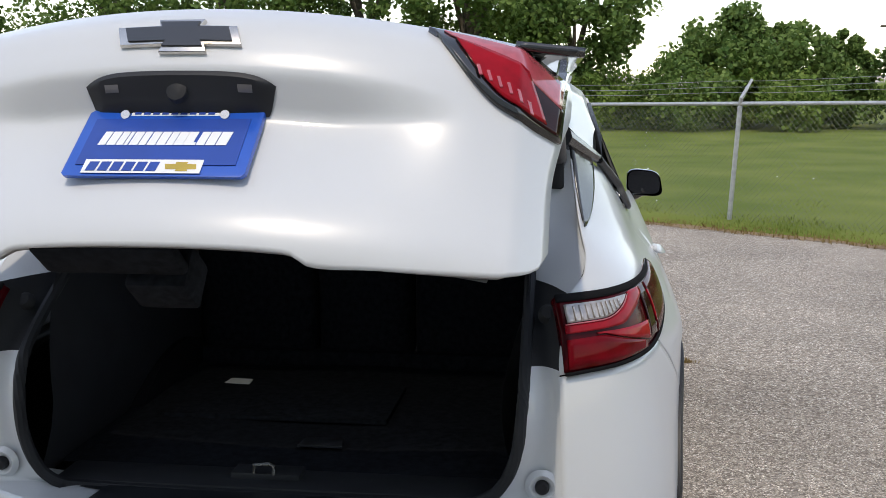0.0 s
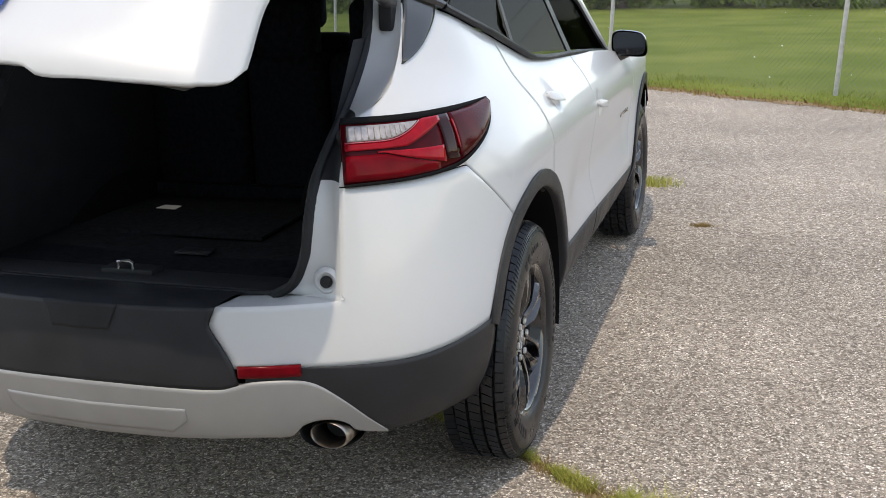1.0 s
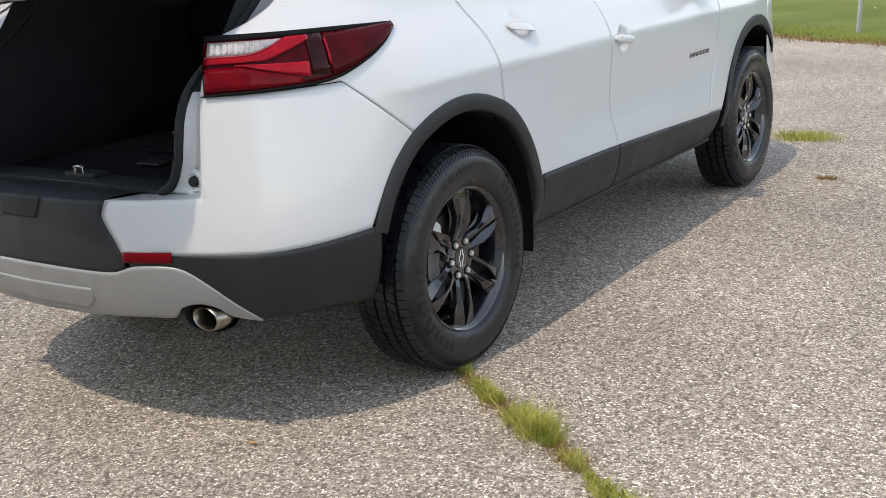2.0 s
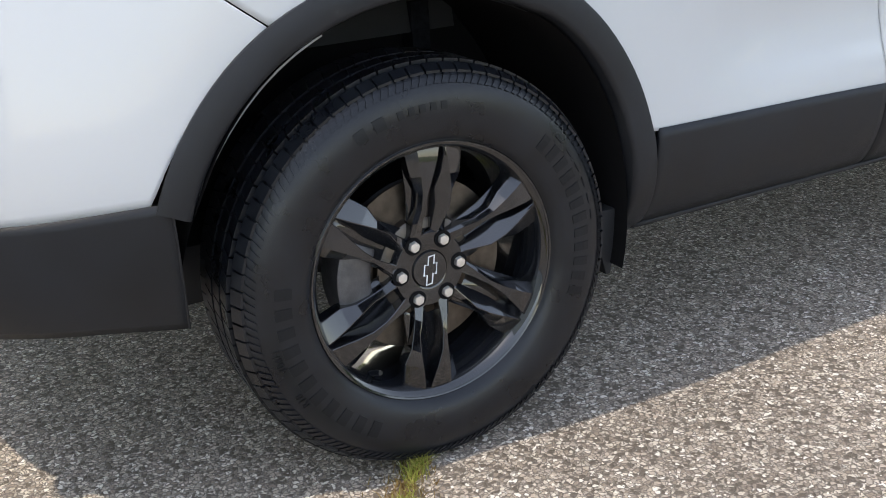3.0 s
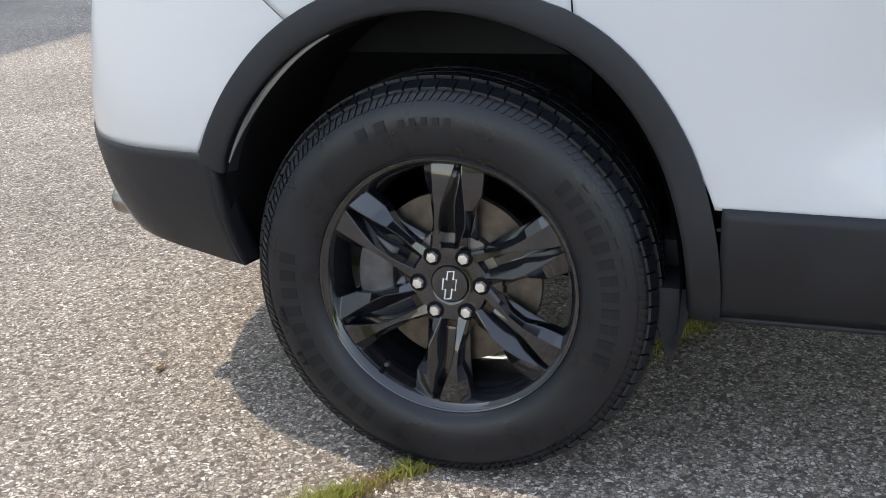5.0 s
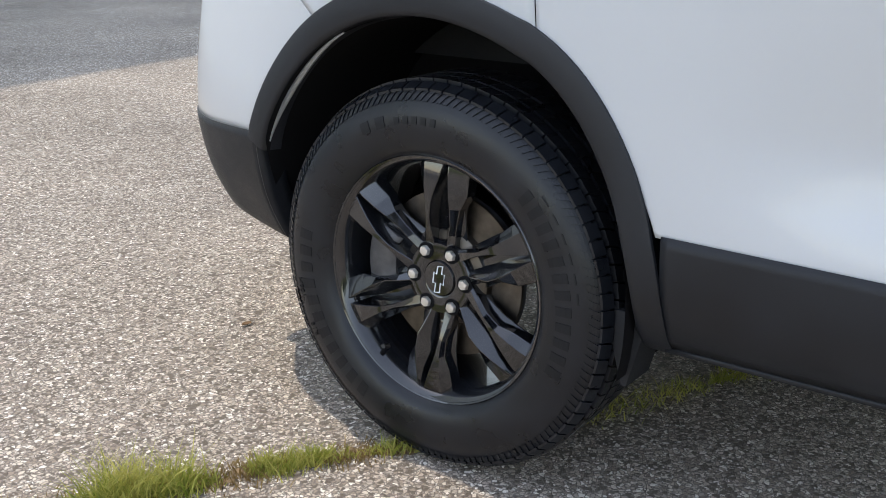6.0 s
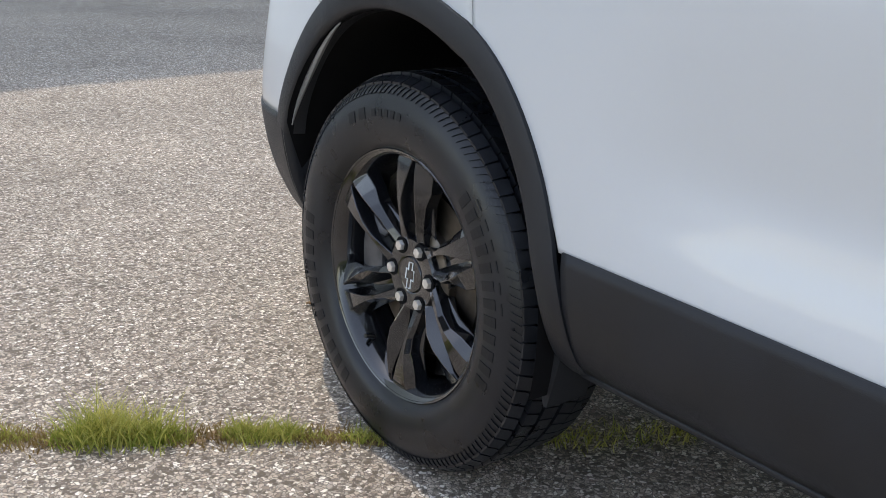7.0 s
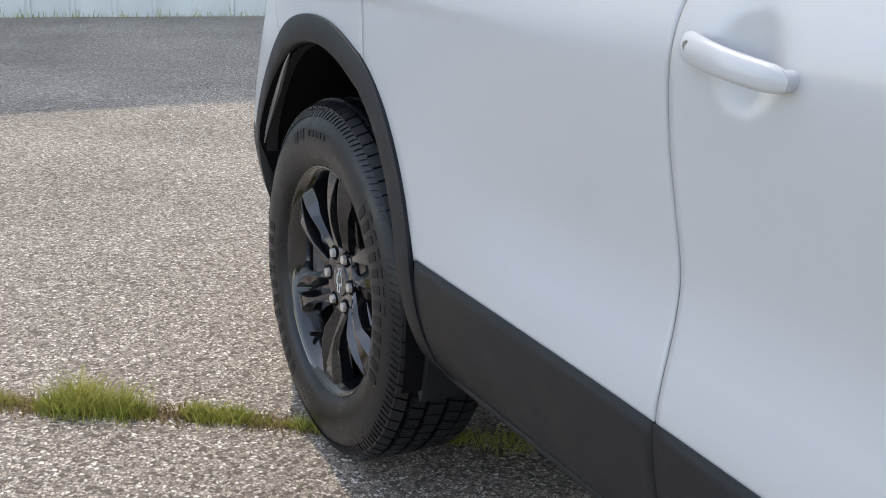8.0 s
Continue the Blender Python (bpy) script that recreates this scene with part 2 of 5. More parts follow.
def grid(fn, nu, nv, closed_u=False):
    bm = bmesh.new()
    rows = [[bm.verts.new(fn(i / nu, j / nv)) for i in range(nu + (0 if closed_u else 1))] for j in range(nv + 1)]
    n = len(rows[0])
    for j in range(nv):
        for i in range(nu):
            bm.faces.new((rows[j][i], rows[j][(i + 1) % n], rows[j + 1][(i + 1) % n], rows[j + 1][i]))
    return bm


def box(x0, x1, y0, y1, z0, z1, bevel=0.0, seg=2, bm=None):
    bm = bm or bmesh.new()
    vs = bmesh.ops.create_cube(bm, size=1)["verts"]
    for v in vs:
        v.co = ((x0 + x1) / 2 + v.co.x * (x1 - x0), (y0 + y1) / 2 + v.co.y * (y1 - y0), (z0 + z1) / 2 + v.co.z * (z1 - z0))
    if bevel:
        es = list({e for v in vs for e in v.link_edges})
        bmesh.ops.bevel(bm, geom=es, offset=bevel, segments=seg, affect="EDGES", profile=0.5)
    return bm


def prism(pts, depth, place=lambda a, b, c: (a, b, c), bevel=0.0):
    """A flat outline (a, b) pulled out by depth along c, put in place."""
    bm = bmesh.new()
    low = [bm.verts.new((a, b, 0)) for a, b in pts]
    face = bm.faces.new(low)
    got = bmesh.ops.extrude_face_region(bm, geom=[face])
    top = [g for g in got["geom"] if isinstance(g, bmesh.types.BMVert)]
    for v in top:
        v.co.z += depth
    bmesh.ops.recalc_face_normals(bm, faces=bm.faces)
    if bevel:
        ts = set(top)
        es = [e for e in bm.edges if e.verts[0] in ts and e.verts[1] in ts]
        bmesh.ops.bevel(bm, geom=es, offset=bevel, segments=2, affect="EDGES", profile=0.6)
    for v in bm.verts:
        v.co = place(*v.co)
    bmesh.ops.recalc_face_normals(bm, faces=bm.faces)
    return bm


def tube(path, radius, sides=8, closed=False, bm=None):
    """A round bar along a path of points; radius may be one number or one a point."""
    bm = bm or bmesh.new()
    pts = [Vector(p) for p in path]
    n = len(pts)
    rings = []
    up = Vector((0.12, 0.31, 0.94)).normalized()
    for i, p in enumerate(pts):
        a = pts[(i - 1) % n] if closed or i else pts[0]
        b = pts[(i + 1) % n] if closed or i < n - 1 else pts[-1]
        d = (b - a).normalized()
        x = d.cross(up).normalized()
        y = x.cross(d)
        r = radius[i] if isinstance(radius, (list, tuple)) else radius
        rings.append([bm.verts.new(p + r * (x * math.cos(2 * math.pi * k / sides) + y * math.sin(2 * math.pi * k / sides))) for k in range(sides)])
    for i in range(n if closed else n - 1):
        q, w = rings[i], rings[(i + 1) % n]
        for k in range(sides):
            bm.faces.new((q[k], q[(k + 1) % sides], w[(k + 1) % sides], w[k]))
    if not closed:
        bm.faces.new(rings[0][::-1])
        bm.faces.new(rings[-1])
    bmesh.ops.recalc_face_normals(bm, faces=bm.faces)
    return bm


def spline(pts, per=8):
    """Catmull-Rom through the points."""
    p = [Vector(q) for q in pts]
    p = [2 * p[0] - p[1]] + p + [2 * p[-1] - p[-2]]
    out = []
    for i in range(1, len(p) - 2):
        for k in range(per):
            t = k / per
            a, b, c, d = p[i - 1], p[i], p[i + 1], p[i + 2]
            out.append(0.5 * (2 * b + (c - a) * t + (2 * a - 5 * b + 4 * c - d) * t * t + (3 * b - a - 3 * c + d) * t ** 3))
    return out + [p[-2]]


def table(xs, ys):
    """A smooth curve through a few numbers."""
    xs, ys = list(xs), list(ys)

    def at(x):
        if x <= xs[0]:
            return ys[0]
        if x >= xs[-1]:
            return ys[-1]
        i = max(k for k in range(len(xs) - 1) if xs[k] <= x)
        h = xs[i + 1] - xs[i]
        t = (x - xs[i]) / h

        def slope(k):
            if 0 < k < len(xs) - 1:
                return (ys[k + 1] - ys[k - 1]) / (xs[k + 1] - xs[k - 1])
            k = min(k, len(xs) - 2)
            return (ys[k + 1] - ys[k]) / (xs[k + 1] - xs[k])
        a, b = slope(i) * h, slope(i + 1) * h
        return (2 * t**3 - 3 * t * t + 1) * ys[i] + (t**3 - 2 * t * t + t) * a + (3 * t * t - 2 * t**3) * ys[i + 1] + (t**3 - t * t) * b
    return at


def lathe(profile, seg=96):
    """A profile of (x, r) turned round the wheel's axle, which lies along x."""
    bm = bmesh.new()
    rings = [[bm.verts.new((x, r * math.cos(2 * math.pi * k / seg), r * math.sin(2 * math.pi * k / seg))) for k in range(seg)] for x, r in profile]
    for a, b in zip(rings, rings[1:]):
        for k in range(seg):
            bm.faces.new((a[k], a[(k + 1) % seg], b[(k + 1) % seg], b[k]))
    bmesh.ops.recalc_face_normals(bm, faces=bm.faces)
    return bm


def lettering(text, size):
    """Raised letters as a mesh, lying in x-y and centred."""
    cu = bpy.data.curves.new("letters", "FONT")
    cu.body, cu.size, cu.extrude, cu.align_x, cu.align_y = text, size, 0.0008, "CENTER", "CENTER"
    tmp = bpy.data.objects.new("letters", cu)
    scene.collection.objects.link(tmp)
    me = bpy.data.meshes.new_from_object(tmp.evaluated_get(bpy.context.evaluated_depsgraph_get()))
    bm = bmesh.new()
    bm.from_mesh(me)
    bpy.data.objects.remove(tmp)
    return bm


# ---- the car: shape of its skin ----
PLAN = [Vector(p) for p in spline([(0, -0.965), (0.25, -0.95), (0.45, -0.908), (0.60, -0.845), (0.70, -0.79), (0.785, -0.725), (0.85, -0.635), (0.89, -0.53), (0.915, -0.41), (0.930, -0.29), (0.941, -0.14), (0.946, 0.05), (0.948, 0.3),
                                   (0.950, 1.2), (0.950, 2.0), (0.946, 2.5), (0.938, 2.9), (0.91, 3.22), (0.83, 3.47), (0.62, 3.64), (0.3, 3.72), (0, 3.74)], 10)]
REACH = [0.0]
for q, w in zip(PLAN, PLAN[1:]):
    REACH.append(REACH[-1] + (w - q).length)
ZERO = min(range(len(PLAN)), key=lambda k: abs(PLAN[k].y) + (9 if PLAN[k].x < 0.5 else 0))
REACH = [r - REACH[ZERO] for r in REACH]
REAR_OFF = table((0.30, 0.38, 0.46, 0.55, 0.62, 0.70, 0.80, 0.90, 1.04, 1.10, 1.19, 1.24, 1.295, 1.40, 1.50, 1.58), (-0.10, -0.055, -0.02, 0.000, 0.005, 0.000, -0.012, -0.027, -0.052, -0.067, -0.105, -0.165, -0.225, -0.28, -0.30, -0.33))
SIDE_OFF = table((0.33, 0.37, 0.45, 0.55, 0.60, 0.66, 0.72, 0.80, 0.90, 0.97, 1.02, 1.10, 1.20, 1.30, 1.45, 1.58), (-0.10, -0.055, -0.018, -0.002, -0.0085, -0.0225, -0.030, -0.0205, -0.0055, 0.0, -0.010, -0.052, -0.128, -0.175, -0.245, -0.30))


CUPS = ((0.350 + 0.085, 1.104), (1.092 + 0.085, 0.976))


def along(y):
    """How far along the plan line the side of the car is at y."""
    for k in range(len(PLAN) - 1):
        if PLAN[k].y <= y <= PLAN[k + 1].y and PLAN[k].x > 0.3:
            return REACH[k] + (REACH[k + 1] - REACH[k]) * (y - PLAN[k].y) / (PLAN[k + 1].y - PLAN[k].y)
    return REACH[-1]


def skin(s, z, out=0.0):
    """A point of the car's right-hand skin: s along the plan line from the rear axle, at height z."""
    s = min(max(s, REACH[0]), REACH[-1])
    k = int(np.searchsorted(REACH, s, "right")) - 1
    k = min(max(k, 0), len(PLAN) - 2)
    f = (s - REACH[k]) / (REACH[k + 1] - REACH[k])
    p = PLAN[k].lerp(PLAN[k + 1], f)
    d0 = (PLAN[min(k + 1, len(PLAN) - 1)] - PLAN[max(k - 1, 0)]).normalized()
    d1 = (PLAN[min(k + 2, len(PLAN) - 1)] - PLAN[k]).normalized()
    d = d0.lerp(d1, f).normalized()
    w = min(1.0, max(0.0, (-0.12 - p.y) / 0.45))
    w = w * w * (3 - 2 * w)
    v = min(1.0, max(0.0, (p.y - 2.9) / 0.6))
    flank = SIDE_OFF(z)
    if 0.55 < z < 0.97:
        # the hollow along the doors fades out towards the haunches over the wheels
        g = min(1.0, max(0.0, (min(abs(p.y), abs(p.y - 2.863)) - 0.42) / 0.40))
        flank += (1 - g * g * (3 - 2 * g)) * (-0.003 - flank)
    o = w * REAR_OFF(z) + (1 - w) * flank - v * 0.10 * max(0.0, z - 0.75) + out
    for hy, hz in CUPS:
        r = math.hypot(s - hy, (z - hz) * 0.95) / 0.054
        if r < 1:
            o -= 0.017 * (1 - r * r) ** 1.2
    return Vector((p.x + d.y * o, p.y - d.x * o, z))


def panel(s0, s1, z0, z1, nu, nv, out=0.0, side=1):
    """A sheet of the skin between two seams s0(z), s1(z) and two heights z0(s), z1(s)."""
    def at(u, v):
        z = 0.8
        for _ in range(11):
            s = s0(z) + (s1(z) - s0(z)) * u
            z = 0.5 * z + 0.5 * (z0(s) + (z1(s) - z0(s)) * v)
        return skin(s, z, out)
    return flip(grid(at, nu, nv), side)


def fixed(v):
    return lambda _: v


HUB_Z, FRONT_Y = 0.372, 2.863
ARCH_OUT = table([math.radians(a) for a in (-20, 5, 22, 38, 58, 75, 95, 118, 135, 152, 170, 200)], (0.470, 0.475, 0.490, 0.513, 0.541, 0.549, 0.553, 0.550, 0.540, 0.526, 0.510, 0.50))


def arch_edge(y):
    """The height of the wheel arch's outer line over a place y from the axle; low outside it."""
    best = 0.0
    for k in range(0, 181, 2):
        a = math.radians(k)
        r = ARCH_OUT(a)
        if abs(r * math.cos(a) - y) < 0.012:
            best = max(best, HUB_Z + r * math.sin(a))
    return best


ARCH_H = table([k * 0.02 for k in range(-26, 25)], [arch_edge(k * 0.02) for k in range(-26, 25)])
SILL_Z = table((0.4, 1.1, 2.3, 2.6), (0.560, 0.548, 0.497, 0.485))


def low_edge(s):
    """The bottom of the white sheets: sill line, wheel arches and the line over the rear bumper's cladding."""
    y = s if s > -0.1 else skin(s, 0.8).y
    base = SILL_Z(y) if y > 0 else BUMP_Z(s)
    for c in (0.0, FRONT_Y):
        if -0.50 < y - c < 0.47:
            base = max(base, ARCH_H(y - c) - 0.018)
    return base


BUMP_Z = table((-1.35, -1.1, -0.95, -0.75, -0.5), (0.612, 0.607, 0.601, 0.594, 0.602))
S_SEAM = along(-0.265)
seam_1 = table((0.55, 0.86, 1.05, 1.155, 1.25, 1.35), (0.25, 0.230, 0.212, 0.190, 0.155, 0.10))
seam_2 = table((0.30, 0.55, 0.72, 0.87, 1.03, 1.25), (1.115, 1.100, 1.084, 1.066, 1.065, 1.08))
seam_3 = table((0.30, 0.50, 0.80, 1.1), (2.06, 2.126, 2.257, 2.30))
BELT = table((-0.62, -0.5, -0.44, -0.36, -0.24, -0.1, 0.1, 0.3, 0.42, 0.50, 0.7, 1.1, 1.75, 2.05, 2.3), (1.34, 1.42, 1.44, 1.448, 1.425, 1.385, 1.325, 1.265, 1.236, 1.226, 1.208, 1.183, 1.140, 1.105, 1.06))
car = tagged(new("suv"), "white SUV with black wheels and its tailgate half open", "car")
car.location.z = 0.008
GAP = 0.0016


EDGE_Y = table((0.55, 0.75, 1.04, 1.10, 1.19, 1.24, 1.295, 1.40, 1.50, 1.58), (-0.84, -0.826, -0.818, -0.812, -0.79, -0.70, -0.545, -0.434, -0.398, -0.37))


def edge_rear(z):
    y = EDGE_Y(z)
    return along(y)


def fascia_top(s):
    a, b = along(-0.50), S_SEAM
    if s <= a:
        return 1.035
    return 1.035 + (0.849 - 1.035) * min(1.0, (s - a) / (b - a))


LEDGE, LOW_ROWS, TOP_ROWS, IN_COLS, OUT_COLS = 0.765, 10, 16, 12, 48
PAD_X = table((0.55, 0.62, 0.72, 0.735, 0.77), (0.405, 0.392, 0.340, 0.345, 0.36))
REAR_S = [(PLAN[k].x, REACH[k]) for k in range(len(PLAN)) if PLAN[k].y < -0.4]
s_x = table([q[0] for q in REAR_S], [q[1] for q in REAR_S])


def fascia(side):
    """The painted bumper skin: one sheet from the step pad round the corner to the arch, cut away inside the opening."""
    bm = bmesh.new()
    rows = []
    for r in range(LOW_ROWS + TOP_ROWS + 1):
        row = []
        for c in range(-IN_COLS if r <= LOW_ROWS else 0, OUT_COLS + 1):
            z = 0.7
            for _ in range(5):
                e = edge_rear(z)
                if c < 0:
                    s = e + (s_x(PAD_X(z)) + 0.001 - e) * c / -IN_COLS
                else:
                    s = e + (S_SEAM - GAP - e) * c / OUT_COLS
                lo, hi = low_edge(s), fascia_top(s) - GAP
                mid = max(LEDGE, lo + 0.22 * (hi - lo))
                z = lo + (mid - lo) * r / LOW_ROWS if r <= LOW_ROWS else mid + (hi - mid) * (r - LOW_ROWS) / TOP_ROWS
            row.append(bm.verts.new(skin(s, z)))
        rows.append(row)
    for k, (q, w) in enumerate(zip(rows, rows[1:])):
        if len(q) > len(w):
            q = q[IN_COLS:]
        for i in range(len(q) - 1):
            bm.faces.new((q[i], q[i + 1], w[i + 1], w[i]))
    bmesh.ops.recalc_face_normals(bm, faces=bm.faces)
    f = max(bm.faces, key=lambda f: f.calc_center_median().x)
    f.normal_update()
    if f.normal.x < 0:
        bmesh.ops.reverse_faces(bm, faces=bm.faces)
    return flip(bm, side)


for side in (1, -1):
    thick(part("rear_bumper_fascia", fascia(side), PAINT, car), 0.004)
    quarter = thick(part("quarter_panel", panel(edge_rear, lambda z: seam_1(z) - GAP, lambda s: max(fascia_top(s) if s < S_SEAM else 0, low_edge(s)) + GAP, lambda s: BELT(skin(s, 1.2).y if s < 0 else s), 60, 40, 0, side), PAINT, car), 0.004)
    rear_door = part("rear_door", panel(lambda z: seam_1(z) + GAP, lambda z: seam_2(z) - GAP, low_edge, BELT, 110, 80, 0, side), PAINT, car)
    thick(rear_door, 0.006)
    front_door = part("front_door", panel(lambda z: seam_2(z) + GAP, lambda z: seam_3(z) - GAP, low_edge, BELT, 120, 80, 0, side), PAINT, car)
    thick(front_door, 0.006)
    fender = part("front_fender", panel(lambda z: seam_3(z) + GAP, fixed(along(3.1)), low_edge, lambda s: 1.06 - 0.09 * max(0, s - 2.3), 44, 26, 0, side), PAINT, car)
    thick(fender, 0.005)
    nose = part("front_bumper", panel(fixed(along(3.1) + GAP), fixed(REACH[-1]), fixed(0.30), lambda s: 0.98 - 0.05 * max(0, s - 3.2), 30, 16, 0, side), PAINT, car)
    thick(nose, 0.005)

    # dark strips behind the seams paint in the shade of the gaps
    for name, seam, z0, z1 in (("rear_door_seal", seam_1, 0.84, 1.30), ("front_door_seal", seam_2, 0.36, 1.19), ("fender_seal", seam_3, 0.50, 1.07)):
        part(name, panel(lambda z, seam=seam: seam(z) - 0.005, lambda z, seam=seam: seam(z) + 0.005, fixed(z0), fixed(z1), 1, 40, -0.0025, side), DEEPBLACK, car)

    # dark cladding: sills, arch flares and the bumper's lower sweep
    for lo, hi, nm in ((lambda z: 0.47, lambda z: seam_2(z) - GAP, "rear_door_cladding"), (lambda z: seam_2(z) + GAP, lambda z: 2.30 - 0.45 * max(0, 0.47 - z), "front_door_cladding")):
        thick(part(nm, panel(lo, hi, fixed(0.352), lambda s: SILL_Z(s) + 0.004, 40, 10, 0.004, side), PLASTIC, car), 0.012)
    thick(part("sill_underside", flip(grid(lambda u, v: skin(0.46 + 1.85 * u, 0.352, 0.003 - 0.22 * v) + Vector((0, 0, -0.03 * v)), 30, 3), -side), PLASTIC, car), 0.01)

    def flare(cy, a0, a1):
        def at(u, v):
            a = math.radians(a0 + (a1 - a0) * u)
            ro = ARCH_OUT(a)
            # across the flare: outer lip, face, rolled edge, inward return
            vs = ((0.0, -0.001), (0.0, 0.007), (0.005, 0.0095), (0.045, 0.010), (0.053, 0.007), (0.056, 0.0), (0.060, -0.035))
            i = v * (len(vs) - 1)
            k = min(int(i), len(vs) - 2)
            d = vs[k][0] + (vs[k + 1][0] - vs[k][0]) * (i - k)
            o = vs[k][1] + (vs[k + 1][1] - vs[k][1]) * (i - k)
            y, z = (ro - d) * math.cos(a), HUB_Z + (ro - d) * math.sin(a)
            s = along(cy + y) if cy + y < 0.2 else cy + y
            return skin(s, z, o)
        return flip(grid(lambda u, v: at(1 - u, 1 - v), 56, 6), side)
    part("rear_arch_cladding", flare(0.0, -5, 155), PLASTIC, car, smooth=50)
    part("front_arch_cladding", flare(FRONT_Y, 42, 176), PLASTIC, car, smooth=50)

    # inner arch lip, coloured silver to stand in for the light on its edge
    lip = []
    for k in range(25):
        a = math.radians(112 + 40 * k / 24)
        r = ARCH_OUT(a) - 0.060
        y = r * math.cos(a)
        lip.append(skin(along(y), HUB_Z + r * math.sin(a), -0.004 - 0.010 * math.sin(math.pi * k / 24)))
    part("arch_lip", flip(tube(lip, [0.0015 + 0.0055 * math.sin(math.pi * k / 24) for k in range(25)], 6), side), SILVER, car, "lip inside the rear arch, the light it catches painted silver")

    # wheel housing: a dark liner behind the arch
    for cy, first in ((0.0, -12), (FRONT_Y, 48)):
        def liner(u, v, cy=cy, first=first):
            a = math.radians(first + (180 - first) * u)
            r = ARCH_OUT(a) - 0.058
            x = 0.93 - 0.10 * min(1.0, max(0.0, (math.degrees(a) - 150) / 28)) - 0.42 * min(1.0, v / 0.8)
            if v > 0.8:
                r *= 1 - (v - 0.8) / 0.2 * 0.95
            return Vector((x, cy + r * math.cos(a), HUB_Z + r * math.sin(a)))
        part("wheel_liner", flip(grid(liner, 40, 10), side), DEEPBLACK, car)


# ---- the car: rear bumper ----
SKID_TOP = table([s_x(x) for x in (0, 0.2, 0.36, 0.40, 0.44, 0.53, 0.58, 0.64, 0.70, 0.735)], (0.560, 0.557, 0.555, 0.566, 0.577, 0.577, 0.560, 0.505, 0.43, 0.385))
SKID_LOW = table([s_x(x) for x in (0, 0.2, 0.45, 0.52, 0.545, 0.60, 0.645, 0.66, 0.735)], (0.400, 0.402, 0.410, 0.412, 0.444, 0.456, 0.436, 0.412, 0.382))
SWEEP = table([s_x(0.45), s_x(0.62), s_x(0.735), along(-0.6), along(-0.44)], (0.43, 0.398, 0.388, 0.382, 0.362))
S_TOP, S_ARCH = s_x(0.735), along(-0.452)


def mirrored(fn, nu, nv):
    """One sheet across the car's whole width from a function of the right-hand half."""
    def at(u, v):
        w = 2 * u - 1
        q = fn(abs(w), v)
        return Vector((q.x if w > 0 else -q.x, q.y, q.z)) if abs(w) > 1e-6 else Vector((0, q.y, q.z))
    return grid(at, 2 * nu, nv)


def sheet(s1, z0, z1, out):
    def at(u, v):
        z = 0.6
        for _ in range(11):
            s = REACH[0] + (s1(z) - REACH[0]) * u
            z = 0.5 * z + 0.5 * (z0(s) + (z1(s) - z0(s)) * v)
        return skin(s, z, out)
    return at


thick(part("bumper_step_pad", mirrored(sheet(lambda z: s_x(PAD_X(z)), lambda s: SKID_TOP(s), fixed(0.765), 0.005), 24, 16), PLASTIC, car), 0.012)
thick(part("pad_recess", mirrored(sheet(lambda z: s_x(0.108 - 0.45 * (0.765 - z)), fixed(0.700), fixed(0.764), 0.0085), 14, 8), TRIM, car, "dark moulded grip in the step pad"), 0.008)
part("step_pad_top", mirrored(lambda u, v: skin(REACH[0] + (s_x(0.36) - REACH[0]) * u, 0.765 + 0.003 * min(v * 4, 1), 0.005) * (1 - v) + Vector((0.36 * u, -0.765, 0.772 - 0.018 * v)) * v, 14, 6), PLASTIC, car)
thick(part("skid_plate", mirrored(sheet(fixed(S_TOP), lambda s: SKID_LOW(s), lambda s: SKID_TOP(s) - 0.001, 0.010), 60, 14), SILVER, car, "satin silver lower bumper trim"), 0.016)
